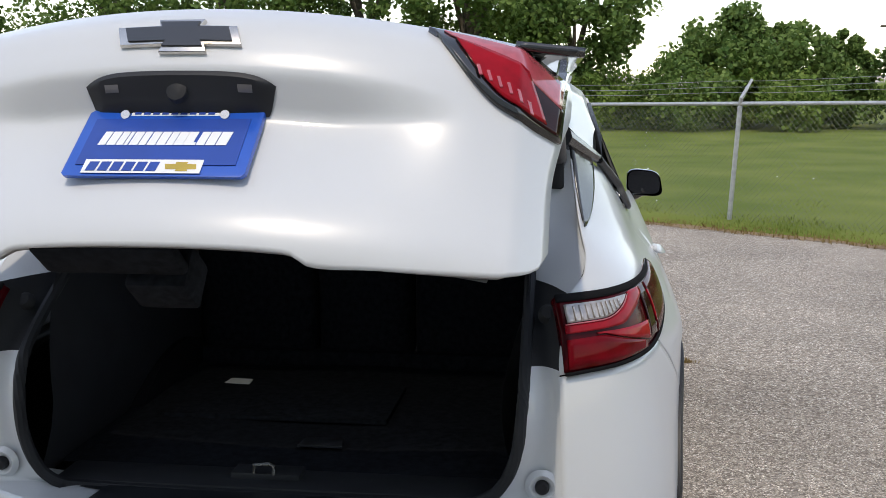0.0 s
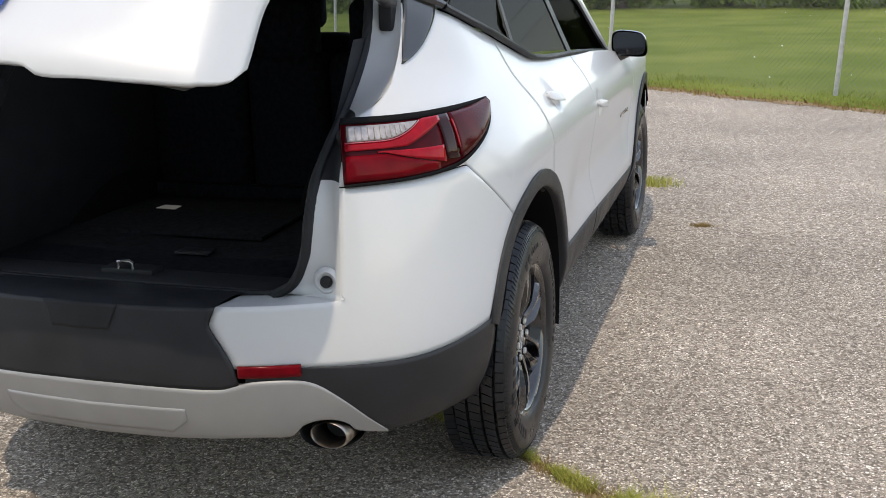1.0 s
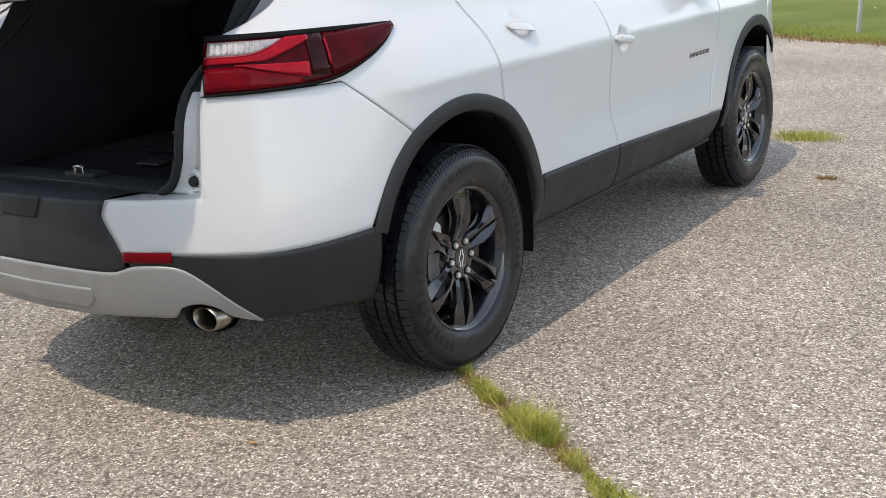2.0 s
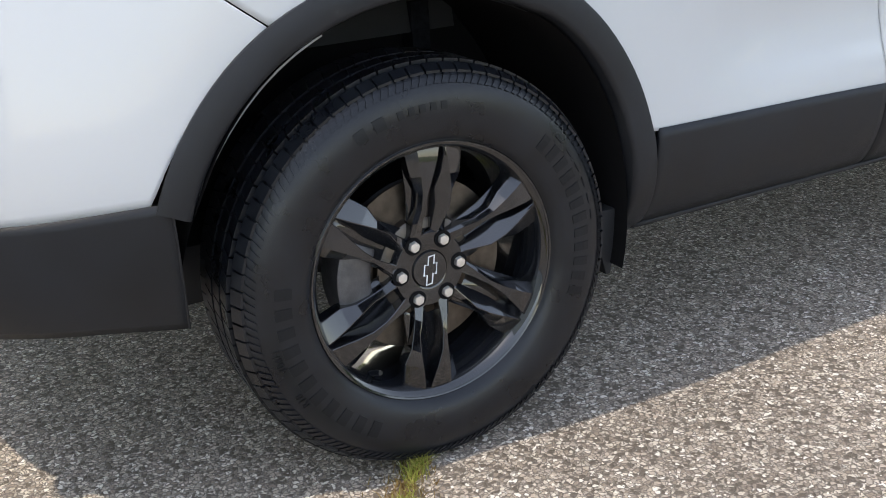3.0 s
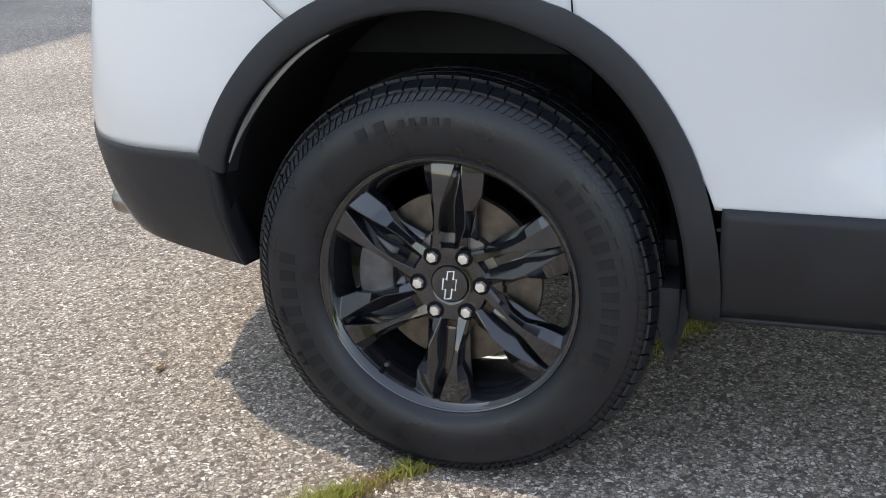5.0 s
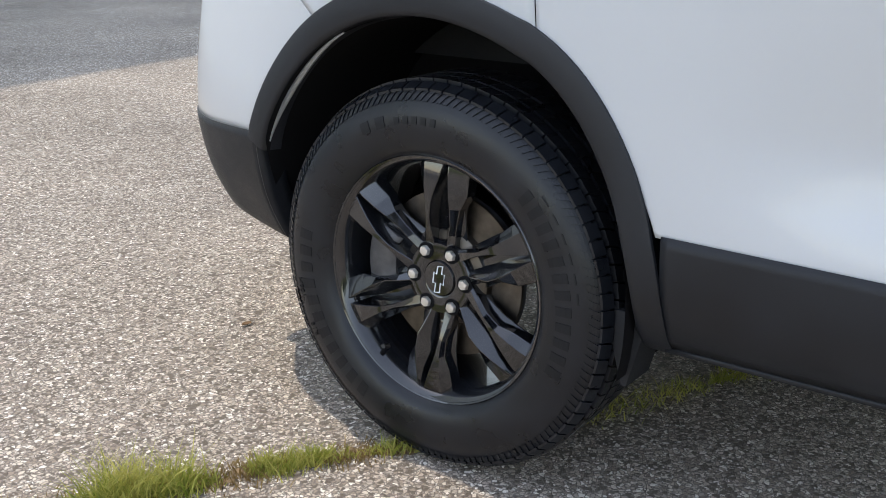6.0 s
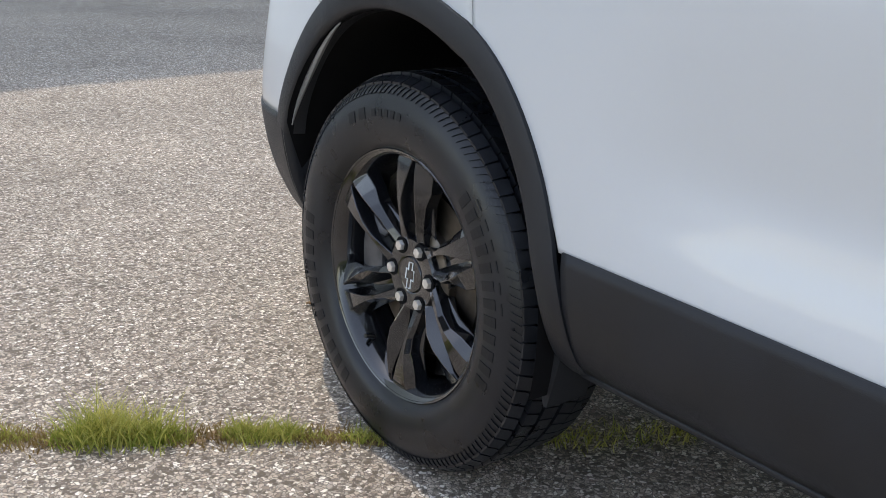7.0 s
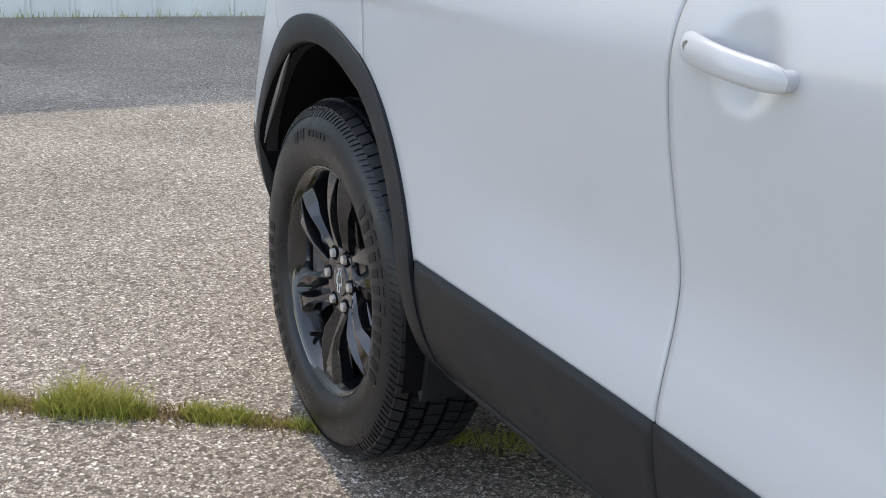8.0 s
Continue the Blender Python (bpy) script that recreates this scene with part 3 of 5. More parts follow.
for side in (1, -1):
    part("rear_bumper_ledge", flip(grid(lambda u, v: skin(s_x(0.36) + (edge_rear(0.765) - s_x(0.36)) * u, 0.765, 0) * (1 - v) + Vector((0.36 + 0.275 * u, -0.735 + 0.020 * u, 0.748 + 0.018 * u)) * v, 14, 4), side), PAINT, car)
    thick(part("bumper_cladding", panel(lambda z: s_x(0.42), fixed(S_ARCH), lambda s: max(SWEEP(s), SKID_TOP(s) - 0.004 if s < S_TOP else 0), lambda s: BUMP_Z(s) + 0.002, 48, 14, 0.004, side), PLASTIC, car), 0.012)
    thick(part("cladding_return", flip(grid(lambda u, v: skin(S_ARCH + 0.002 * v, 0.362 + 0.25 * u, 0.004 - 0.06 * v), 12, 3), side), PLASTIC, car), 0.004)
    part("skid_plate_underside", flip(grid(lambda u, v: skin(REACH[0] + (s_x(0.66) - REACH[0]) * u, SKID_LOW(REACH[0] + (s_x(0.66) - REACH[0]) * u) - 0.02 * v, 0.008 - 0.16 * v), 24, 3), -side), PLASTIC, car)
    refl = part("reflector", panel(fixed(s_x(0.405)), fixed(s_x(0.548)), fixed(0.588), fixed(0.618), 12, 3, 0.011, side), RED, car, "red reflector strip")
    thick(refl, 0.008)
    # exhaust: a bright tip in a cut-out of the silver trim
    tip = Vector((0.590 * side, -0.782, 0.408))
    pipe = bmesh.new()
    prof = ((0.03, 0.036), (0.004, 0.039), (0.0, 0.042), (0.003, 0.0455), (0.010, 0.047), (0.22, 0.044), (0.22, 0.034), (0.03, 0.036))
    rings = [[pipe.verts.new((tip.x + 1.15 * r * math.cos(2 * math.pi * k / 40), tip.y - 0.045 + d, tip.z + 0.82 * r * math.sin(2 * math.pi * k / 40) - 0.12 * d)) for k in range(40)] for d, r in prof]
    for q, w in zip(rings, rings[1:]):
        for k in range(40):
            pipe.faces.new((q[k], q[(k + 1) % 40], w[(k + 1) % 40], w[k]))
    bmesh.ops.recalc_face_normals(pipe, faces=pipe.faces)
    part("exhaust_tip", pipe, PIPE, car, "polished steel oval exhaust tip")
    ring = [(tip.x + 0.070 * math.cos(a) * 1.1, -0.80 + 0.03 * math.cos(a) * side, tip.z + 0.006 + 0.056 * math.sin(a)) for a in [2 * math.pi * k / 32 for k in range(32)]]
    cup = bmesh.new()
    vs = [cup.verts.new(p) for p in ring]
    vi = [cup.verts.new((p[0] * 0.97 + tip.x * 0.03, p[1] + 0.10, p[2] * 0.97 + tip.z * 0.03)) for p in ring]
    for k in range(32):
        cup.faces.new((vs[k], vs[(k + 1) % 32], vi[(k + 1) % 32], vi[k]))
    cup.faces.new(vi)
    bmesh.ops.recalc_face_normals(cup, faces=cup.faces)
    part("exhaust_recess", cup, TRIM, car)
    # dark plug in the pipe in place of the shade inside it
    part("exhaust_bore", tube([tip + Vector((0, 0.015, 0)), tip + Vector((0, 0.06, 0))], 0.034, 20), TRIM, car)
for x in (-0.22, 0.21):
    part("parking_sensor", lathe(((0, 0.0), (0.0, 0.010), (-0.004, 0.011)), 20), PLASTIC, car).matrix_local = pose(x, -0.972 + 0.02 * (x / 0.2) ** 2, 0.60, 0, 0, -90)
thick(part("hitch_panel", mirrored(sheet(lambda z: s_x(0.262 - 1.2 * max(0.0, 0.462 - z) ** 1.0), fixed(0.425), fixed(0.498), 0.0135), 24, 8), SILVER, car), 0.012)

# ---- the car: tailgate opening and cargo bay ----
IN_X = table((0.75, 0.785, 0.86, 0.96, 1.045, 1.12, 1.19, 1.34, 1.47, 1.57), (0.43, 0.505, 0.548, 0.562, 0.566, 0.566, 0.565, 0.565, 0.56, 0.535))
IN_Y = table((0.75, 0.785, 0.86, 0.96, 1.045, 1.12, 1.19, 1.34, 1.47, 1.57), (-0.800, -0.797, -0.794, -0.784, -0.748, -0.665, -0.575, -0.42, -0.365, -0.30))
JAMB_Z = [0.766] + [0.785 + 0.02 * k for k in range(13)] + [1.045 + 0.145 * k / 7 for k in range(7)] + [1.19 + 0.022 * k for k in range(16)]
INNER = [(0, -0.775, 0.745), (0.22, -0.775, 0.747), (0.43, -0.773, 0.750)] + [(IN_X(z), IN_Y(z), z) for z in JAMB_Z] + [(0.535, -0.29, 1.57), (0.45, -0.25, 1.61), (0, -0.235, 1.63)]
OUTER = [Vector(p) for p in ((0, -0.84, 0.755), (0.22, -0.835, 0.757), (0.42, -0.80, 0.758))] + [skin(edge_rear(z), z, -0.001) for z in JAMB_Z] + [Vector(p) for p in ((0.62, -0.32, 1.60), (0.5, -0.28, 1.66), (0, -0.25, 1.68))]
for side in (1, -1):
    for name, lo, hi, m in (("jamb_lower", 2, 17, PAINT), ("lamp_bracket", 17, 24, TRIM), ("jamb_pillar", 24, 40, PAINT), ("roof_header", 40, 42, PAINT), ("sill_panel", 0, 2, PLASTIC)):
        ins, outs = spline(INNER[lo:hi + 1], 3), spline(OUTER[lo:hi + 1], 3)
        def strip(u, v, ins=ins, outs=outs):
            k = min(int(u * (len(ins) - 1) + 0.5), len(ins) - 1)
            p = ins[k].lerp(outs[k], v)
            # a shallow channel between seal and outer edge
            return Vector((p.x, p.y + 0.014 * math.sin(math.pi * v), p.z))
        part(name, flip(grid(lambda u, v: strip(u, v), len(ins) - 1, 8), -side), m, car)
    stop = part("rubber_stop", lathe(((0.016, 0.0), (0.0155, 0.011), (0.010, 0.0145), (0.0, 0.015)), 24), TRIM, car)
    stop.matrix_local = pose(0.596 * side, -0.800, 0.806, 0, 0, -90)
    rim = part("stop_recess", lathe(((0.003, 0.0150), (0.008, 0.021), (0.010, 0.026), (0.0, 0.036)), 28), PAINT, car)
    rim.matrix_local = pose(0.596 * side, -0.797, 0.806, 0, 0, -90)
    knob = part("bracket_stop", lathe(((0.02, 0.0), (0.019, 0.014), (0.012, 0.021), (0.0, 0.023)), 24), TRIM, car)
    knob.matrix_local = pose(0.600 * side, -0.672, 1.135, 0, -35, -90)
    part("bay_side_trim", flip(grid(lambda u, v: Vector((0.555 - 0.05 * math.sin(math.pi * min(v * 1.5, 1)) * (1 - 0.5 * u), -0.74 + 1.0 * u + 0.42 * max(0, v - 0.45), 0.74 + 0.62 * v)), 14, 10), -side), TRIM, car)
seal = [Vector(p) for p in spline(INNER, 2)]
loop = [Vector((p.x - 0.010, p.y - 0.006, p.z)) if p.x > 0.02 else p for p in seal]
loop += [Vector((-p.x, p.y, p.z)) for p in loop[-2:0:-1]]
part("tailgate_seal", tube(loop, 0.013, 8, True), TRIM, car)
part("bay_floor", grid(lambda u, v: Vector((-0.54 + 1.08 * u, -0.68 + 0.92 * v, 0.757 + 0.004 * math.sin(9 * u) * math.sin(5 * v))), 20, 20), CARPET, car)
part("sill_scuff_plate", box(-0.50, 0.50, -0.775, -0.675, 0.735, 0.764, 0.012), TRIM, car)
part("floor_handle", prism([(-0.055, -0.030), (0.055, -0.030), (0.048, 0.022), (-0.048, 0.022)], 0.006, lambda a, b, c: (0.05 + a, -0.53 + b, 0.762 + c), 0.002), PLASTIC, car)
part("floor_lid", prism([(-0.32, -0.08), (0.28, -0.08), (0.28, 0.22), (0.22, 0.28), (-0.28, 0.28), (-0.32, 0.22)], 0.012, lambda a, b, c: (-0.10 + a, -0.30 + b, 0.760 + c), 0.004), CARPET, car)
part("latch_striker", tube([(-0.045, -0.735, 0.762), (-0.045, -0.735, 0.795), (-0.01, -0.735, 0.80), (0.0, -0.735, 0.795), (0.0, -0.735, 0.762)], 0.005, 8), CHROME, car)
part("latch_cover", box(-0.10, 0.06, -0.74, -0.69, 0.755, 0.778, 0.006), TRIM, car)
for x0, x1 in ((-0.54, -0.16), (-0.15, 0.15), (0.16, 0.54)):
    part("rear_seat_back", box(x0, x1, 0.20, 0.36, 0.74, 1.26, 0.05, 3), CARPET, car)
    part("headrest", box((x0 + x1) / 2 - 0.11, (x0 + x1) / 2 + 0.11, 0.21, 0.33, 1.225, 1.44, 0.04, 3), CARPET, car)
for x in (-0.38, 0.38):
    part("front_seat", box(x - 0.25, x + 0.25, 1.15, 1.32, 0.6, 1.26, 0.06, 3), CARPET, car)
    part("headrest", box(x - 0.12, x + 0.12, 1.14, 1.25, 1.28, 1.46, 0.04, 3), CARPET, car)
part("cabin_floor", box(-0.80, 0.80, 0.36, 2.2, 0.40, 0.46, 0.02), TRIM, car)
part("dashboard", box(-0.74, 0.74, 1.85, 2.3, 0.7, 1.06, 0.06, 3), TRIM, car)
part("headliner", grid(lambda u, v: Vector((-0.58 + 1.16 * u, -0.22 + 1.7 * v, 1.575 + 0.02 * math.sin(math.pi * u))), 10, 10), GREYTRIM, car)
part("underbody", box(-0.60, 0.60, -0.50, 3.5, 0.28, 0.42, 0.04), TRIM, car)
part("muffler", box(-0.40, 0.30, -0.70, -0.48, 0.33, 0.43, 0.04, 3), CASTING, car)
part("bay_back_panel", box(-0.56, 0.56, 0.16, 0.20, 0.44, 0.80), CARPET, car)

# ---- the car: cabin ----
def cabin(y, z, out=0.0):
    """A point of the right-hand greenhouse."""
    return Vector((0.826 - 0.42 * (z - 1.2) - 0.05 * max(0.0, y - 1.2) ** 2 - 0.22 * max(0.0, -0.1 - y) + out, y, z))


def pane(pts, depth, out, side):
    bm = prism(pts, depth, lambda a, b, c: cabin(a, b, out + c))
    return flip(bm, side)


TOP = table((-0.55, -0.3, 0.1, 0.7, 1.4, 1.62), (1.555, 1.585, 1.60, 1.60, 1.555, 1.52))
for side in (1, -1):
    w = part("rear_side_window", pane([(0.44, 1.245), (-0.18, 1.428), (-0.10, 1.475), (0.06, 1.515), (1.0, 1.525), (1.07, 1.20)], 0.004, 0.0, side), WINDOW, car)
    w2 = part("front_side_window", pane([(1.10, 1.198), (1.03, 1.525), (1.42, 1.495), (1.72, 1.34), (2.02, 1.125)], 0.004, 0.0, side), WINDOW, car)
    for ob in (w, w2):
        ob.visible_shadow = False
    part("window_surround", flip(tube([cabin(a, b, 0.004) for a, b in ((0.44, 1.236), (0.1, 1.337), (-0.20, 1.430), (-0.11, 1.482), (0.05, 1.524), (0.6, 1.536), (1.02, 1.533), (1.42, 1.503), (1.73, 1.345), (2.05, 1.115), (1.6, 1.150), (1.08, 1.186), (0.7, 1.207), (0.50, 1.226))], 0.011, 6, True), side), PLASTIC, car, smooth=60)
    part("door_pillar", pane([(1.045, 1.195), (0.985, 1.53), (1.05, 1.53), (1.115, 1.195)], 0.008, 0.0, side), PLASTIC, car)
    part("window_divider", pane([(0.26, 1.29), (0.36, 1.525), (0.39, 1.525), (0.29, 1.28)], 0.007, 0.0, side), PLASTIC, car)
    TRIM_W = table((1.295, 1.304, 1.32, 1.38, 1.44, 1.555), (0.01, 0.045, 0.080, 0.140, 0.172, 0.185))
    thick(part("quarter_trim", panel(lambda z: edge_rear(z) + 0.004, lambda z: edge_rear(z) + TRIM_W(z), fixed(1.297), fixed(1.555), 10, 18, 0.006, side), SMOKED, car, "dark smoked quarter glass"), 0.012)
    part("pillar_band", flip(tube([cabin(-0.39, 1.50, -0.015), cabin(-0.30, 1.468, -0.008), cabin(-0.19, 1.432, 0.0)], [0.024, 0.020, 0.012], 8), side), SMOKED, car)
    part("roof_side", flip(grid(lambda u, v: (lambda y: cabin(y, (TOP(y) - 0.0) * v + (1 - v) * table((-0.37, -0.22, -0.16, 0.06, 1.0, 1.42, 1.75, 2.08, 2.3), (1.525, 1.458, 1.488, 1.535, 1.545, 1.515, 1.355, 1.115, 1.06))(y), 0.002) if v < 0.99 else Vector((0.62 - 0.04 * max(0, y - 1.0), y, TOP(y) + 0.02)))(-0.37 + 1.92 * u), 50, 6), side), PAINT, car)
    part("a_pillar", flip(tube([cabin(1.48, 1.53, -0.02), cabin(1.78, 1.365, -0.012), cabin(2.1, 1.13, -0.012), (0.80, 2.32, 1.05)], 0.032, 8), side), PAINT, car)
    part("roof_rail", flip(tube([(0.61, -0.30, 1.60), (0.615, -0.22, 1.645), (0.62, 0.4, 1.665), (0.615, 1.2, 1.645), (0.60, 1.32, 1.60)], [0.010, 0.016, 0.016, 0.016, 0.010], 8), side), GLOSS, car)
part("roof", grid(lambda u, v: (lambda y, x: Vector((x, y, TOP(y) + 0.02 + 0.045 * (1 - (x / 0.62) ** 2))))(-0.28 + 1.83 * v, -0.62 + 1.24 * u), 24, 24), PAINT, car)
wind = part("windscreen", grid(lambda u, v: Vector(((-0.60 - 0.12 * v + (1.20 + 0.24 * v) * u), 1.55 + 0.80 * v + 0.10 * (1 - (2 * u - 1) ** 2), 1.565 - 0.50 * v)), 12, 8), CLEARWIN, car)
wind.visible_shadow = False
part("bonnet", grid(lambda u, v: Vector(((-1 + 2 * u) * (0.84 - 0.06 * v), 2.33 + 1.28 * v - 0.10 * v * (2 * u - 1) ** 2, 1.06 - 0.11 * v ** 1.6 + 0.05 * (1 - (2 * u - 1) ** 4))), 24, 24), PAINT, car)
part("grille", box(-0.55, 0.55, 3.68, 3.74, 0.45, 0.86, 0.03), GLOSS, car)

# ---- the car: lamps, mirrors, handles, badges ----
L0, L1 = along(-0.812), along(-0.222)


def lamp_s(u):
    return L0 + (L1 - L0) * u


LAMP_TOP = table((0, 1), (1.190, 1.180))
LAMP_LOW = table((0, 0.45, 0.58, 0.75, 0.9, 1.0), (1.040, 1.042, 1.052, 1.088, 1.130, 1.165))


def lamp_patch(u0, u1, lo, hi, out, side, nu=24, nv=8):
    """A patch of the lamp in its own measures: u from inner end to tip, heights as shares of the lamp's height."""
    def at(a, b):
        u = u0 + (u1 - u0) * a
        zl, zh = LAMP_LOW(u), LAMP_TOP(u)
        h = lo(u) + (hi(u) - lo(u)) * b
        return skin(lamp_s(u), zl + (zh - zl) * h, out + 0.006 * math.sin(math.pi * min(1, max(0, h))))
    return flip(grid(at, nu, nv), side)


for side in (1, -1):
    lamp = part("tail_lamp", lamp_patch(0, 1, fixed(0.0), fixed(1.0), 0.006, side, 40, 10), REDDARK, car, "dark red wraparound tail lamp")
    thick(lamp, 0.02)
    thick(part("lamp_rim", lamp_patch(0, 1, fixed(0.94), fixed(1.03), 0.010, side, 30, 2), DEEPBLACK, lamp), 0.006)
    thick(part("lamp_rim", lamp_patch(0.0, 1, fixed(-0.03), lambda u: 0.015 + 0.04 * u, 0.010, side, 30, 2), DEEPBLACK, lamp), 0.006)
    # pale wedge above, then a light guide that forks towards a dark bay, and a smoked red end
    thick(part("reversing_lens", lamp_patch(0.02, 0.34, lambda u: 0.675 + 6.5 * max(0, u - 0.15) ** 2, fixed(0.905), 0.012, side, 20, 6), CLEAR, lamp, "clear reversing light with fine ribs"), 0.004)
    thick(part("lens_edge", lamp_patch(0.01, 0.345, lambda u: 0.650 + 6.5 * max(0, u - 0.15) ** 2, lambda u: 0.668 + 6.5 * max(0, u - 0.15) ** 2, 0.0135, side, 20, 2), PINK, lamp), 0.002)
    for k in range(10):
        u = 0.05 + 0.024 * k
        thick(part("lens_rib", lamp_patch(u, u + 0.006, lambda q: 0.70 + 6.5 * max(0, q - 0.15) ** 2, lambda q: 0.885, 0.0145, side, 2, 4), CLEAR, lamp), 0.003)
    thick(part("upper_guide", lamp_patch(0.01, 0.47, lambda u: 0.535 + 1.55 * max(0, u - 0.27), lambda u: min(0.93, 0.645 + 6.5 * max(0, u - 0.15) ** 2), 0.0115, side, 24, 4), REDLIT, lamp, "bright red light guide"), 0.005)
    thick(part("lower_guide", lamp_patch(0.13, 0.445, lambda u: 0.475 - 1.15 * max(0, u - 0.16), lambda u: 0.50 - 0.22 * max(0, u - 0.16), 0.0115, side, 24, 4), REDLIT, lamp, "bright red light guide"), 0.005)
    thick(part("lower_lens", lamp_patch(0.01, 0.41, fixed(0.05), lambda u: max(0.08, 0.455 - 1.15 * max(0, u - 0.155)), 0.0105, side, 16, 4), RED, lamp), 0.004)
    thick(part("bulb_bay", lamp_patch(0.455, 0.535, lambda u: 0.12 + 0.8 * (0.535 - u), fixed(0.93), 0.0105, side, 6, 6), SMOKE, lamp, "smoked bay"), 0.003)
    thick(part("outer_lens", lamp_patch(0.545, 0.985, fixed(0.09), fixed(0.92), 0.0105, side, 20, 8), REDDARK, lamp, "dark red outer lens"), 0.004)
    thick(part("side_reflector", lamp_patch(0.540, 0.549, fixed(0.30), fixed(0.82), 0.0125, side, 3, 5), REDLIT, lamp), 0.003)

    # door handles: a cup in the door, a bridge over it
    for y0, z0, tilt in ((0.350, 1.110, 0.008), (1.092, 0.986, -0.006)):
        def hold(u, v, r=1.0, y0=y0, z0=z0, tilt=tilt):
            """u along the handle, v round it."""
            a = 2 * math.pi * v
            end = min(1.0, 9 * u, 9 * (1 - u)) ** 0.5
            h = (0.0165 - 0.003 * u) * r * (0.5 + 0.5 * end)
            d = 0.010 * r * (0.4 + 0.6 * end)
            lift = 0.016 + 0.014 * math.sin(math.pi * u) * 1.0
            s = y0 + 0.155 * u
            return skin(s, z0 - 0.022 * u + h * math.copysign(abs(math.sin(a)) ** 0.6, math.sin(a)), max(lift - 0.006 + d * math.cos(a) * 0.9, 0.002) + cup_lift(s, z0))
        def cup_lift(s, z):
            r = min(math.hypot(s - hy, (z - hz) * 0.95) / 0.054 for hy, hz in CUPS)
            return 0.017 * (1 - r * r) ** 1.2 if r < 1 else 0.0
        bm = bmesh.new()
        rows = [[bm.verts.new(hold(i / 20, k / 14)) for k in range(14)] for i in range(21)]
        for q, w in zip(rows, rows[1:]):
            for k in range(14):
                bm.faces.new((q[k], q[(k + 1) % 14], w[(k + 1) % 14], w[k]))
        bm.faces.new(rows[0][::-1])
        bm.faces.new(rows[-1])
        bmesh.ops.recalc_face_normals(bm, faces=bm.faces)
        handle = part("door_handle", flip(bm, side), PAINT, car, "white pull handle")
        for u in (0.06, 0.94):
            part("handle_foot", flip(tube([skin(y0 + 0.155 * u, z0 - 0.022 * u, -0.006), skin(y0 + 0.155 * u, z0 - 0.022 * u, 0.014)], 0.011, 12), side), PAINT, handle)
        if y0 > 1:
            part("key_cover", flip(tube([skin(y0 + 0.022, z0 - 0.001, 0.012), skin(y0 + 0.022, z0 - 0.001, 0.0245)], 0.0055, 10), side), CHROME, handle)
    # the name on the front door, as plain bars
    for k in range(6):
        y = 1.925 + 0.041 * k
        part("badge_bar", flip(prism([(0, 0), (0.029, 0), (0.029, 0.020), (0, 0.020)], 0.003, lambda a, b, c, y=y: skin(y + a, 0.806 + b, 0.0005 + c)), side), GLOSS, car)
    # door mirror: stalk, shell, glass
    mirror = part("door_mirror", flip(tube([(0.845, 2.02, 1.075), (0.90, 2.02, 1.085), (0.95, 2.03, 1.115)], [0.030, 0.026, 0.03], 10), side), GLOSS, car, "gloss black door mirror on a stalk")
    shell = bmesh.new()
    prof = ((0.0, 0.97), (0.012, 1.0), (0.05, 0.98), (0.10, 0.82), (0.135, 0.5), (0.148, 0.1))
    ring = []
    for d, r in prof:
        row = []
        for k in range(32):
            a = 2 * math.pi * k / 32
            sx, sz = math.copysign(abs(math.cos(a)) ** 0.55, math.cos(a)), math.copysign(abs(math.sin(a)) ** 0.55, math.sin(a))
            row.append(shell.verts.new((0.957 + 0.083 * r * sx + (0.012 * sz if sx > 0 else 0) * -1, 1.995 + d + 0.02 * sx, 1.150 + 0.062 * r * sz - 0.008 * sx)))
        ring.append(row)
    for q, w in zip(ring, ring[1:]):
        for k in range(32):
            shell.faces.new((q[k], q[(k + 1) % 32], w[(k + 1) % 32], w[k]))
    shell.faces.new(ring[-1])
    bmesh.ops.recalc_face_normals(shell, faces=shell.faces)
    part("mirror_shell", flip(shell, side), GLOSS, mirror)
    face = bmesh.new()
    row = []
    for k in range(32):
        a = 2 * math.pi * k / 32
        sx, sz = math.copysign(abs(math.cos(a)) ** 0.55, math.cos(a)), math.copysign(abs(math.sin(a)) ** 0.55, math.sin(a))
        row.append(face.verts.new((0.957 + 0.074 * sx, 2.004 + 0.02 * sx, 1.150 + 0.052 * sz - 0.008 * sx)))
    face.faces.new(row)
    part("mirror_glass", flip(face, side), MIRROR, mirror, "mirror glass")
    # spat before the rear wheel
    part("wheel_spat", flip(prism([(0.36, 0.40), (0.44, 0.40), (0.425, 0.34), (0.405, 0.262), (0.395, 0.262), (0.375, 0.33)], 0.10, lambda a, b, c: (0.80 + 0.9 * c, a, b), 0.004), side), TRIM, car)

# ---- the car: tailgate, half open on its roof hinge ----
HINGE, LIFT = Vector((0, -0.22, 1.62)), -38.5
# the middle of the gate is hollowed under a shelf for bar and plate; its sides run smooth
GATE_Y = table((0.71, 0.735, 0.78, 0.83, 0.88, 0.95, 0.995, 1.012, 1.035, 1.052, 1.062, 1.10, 1.16, 1.22), (-0.945, -0.963, -0.972, -0.968, -0.957, -0.941, -0.935, -0.940, -0.968, -0.988, -0.994, -0.998, -0.992, -0.955))
GATE_SIDE = table((0.71, 0.735, 0.78, 0.83, 0.88, 0.95, 1.00, 1.06, 1.10, 1.16, 1.22), (-0.945, -0.962, -0.972, -0.974, -0.974, -0.977, -0.982, -0.990, -0.995, -0.990, -0.955))
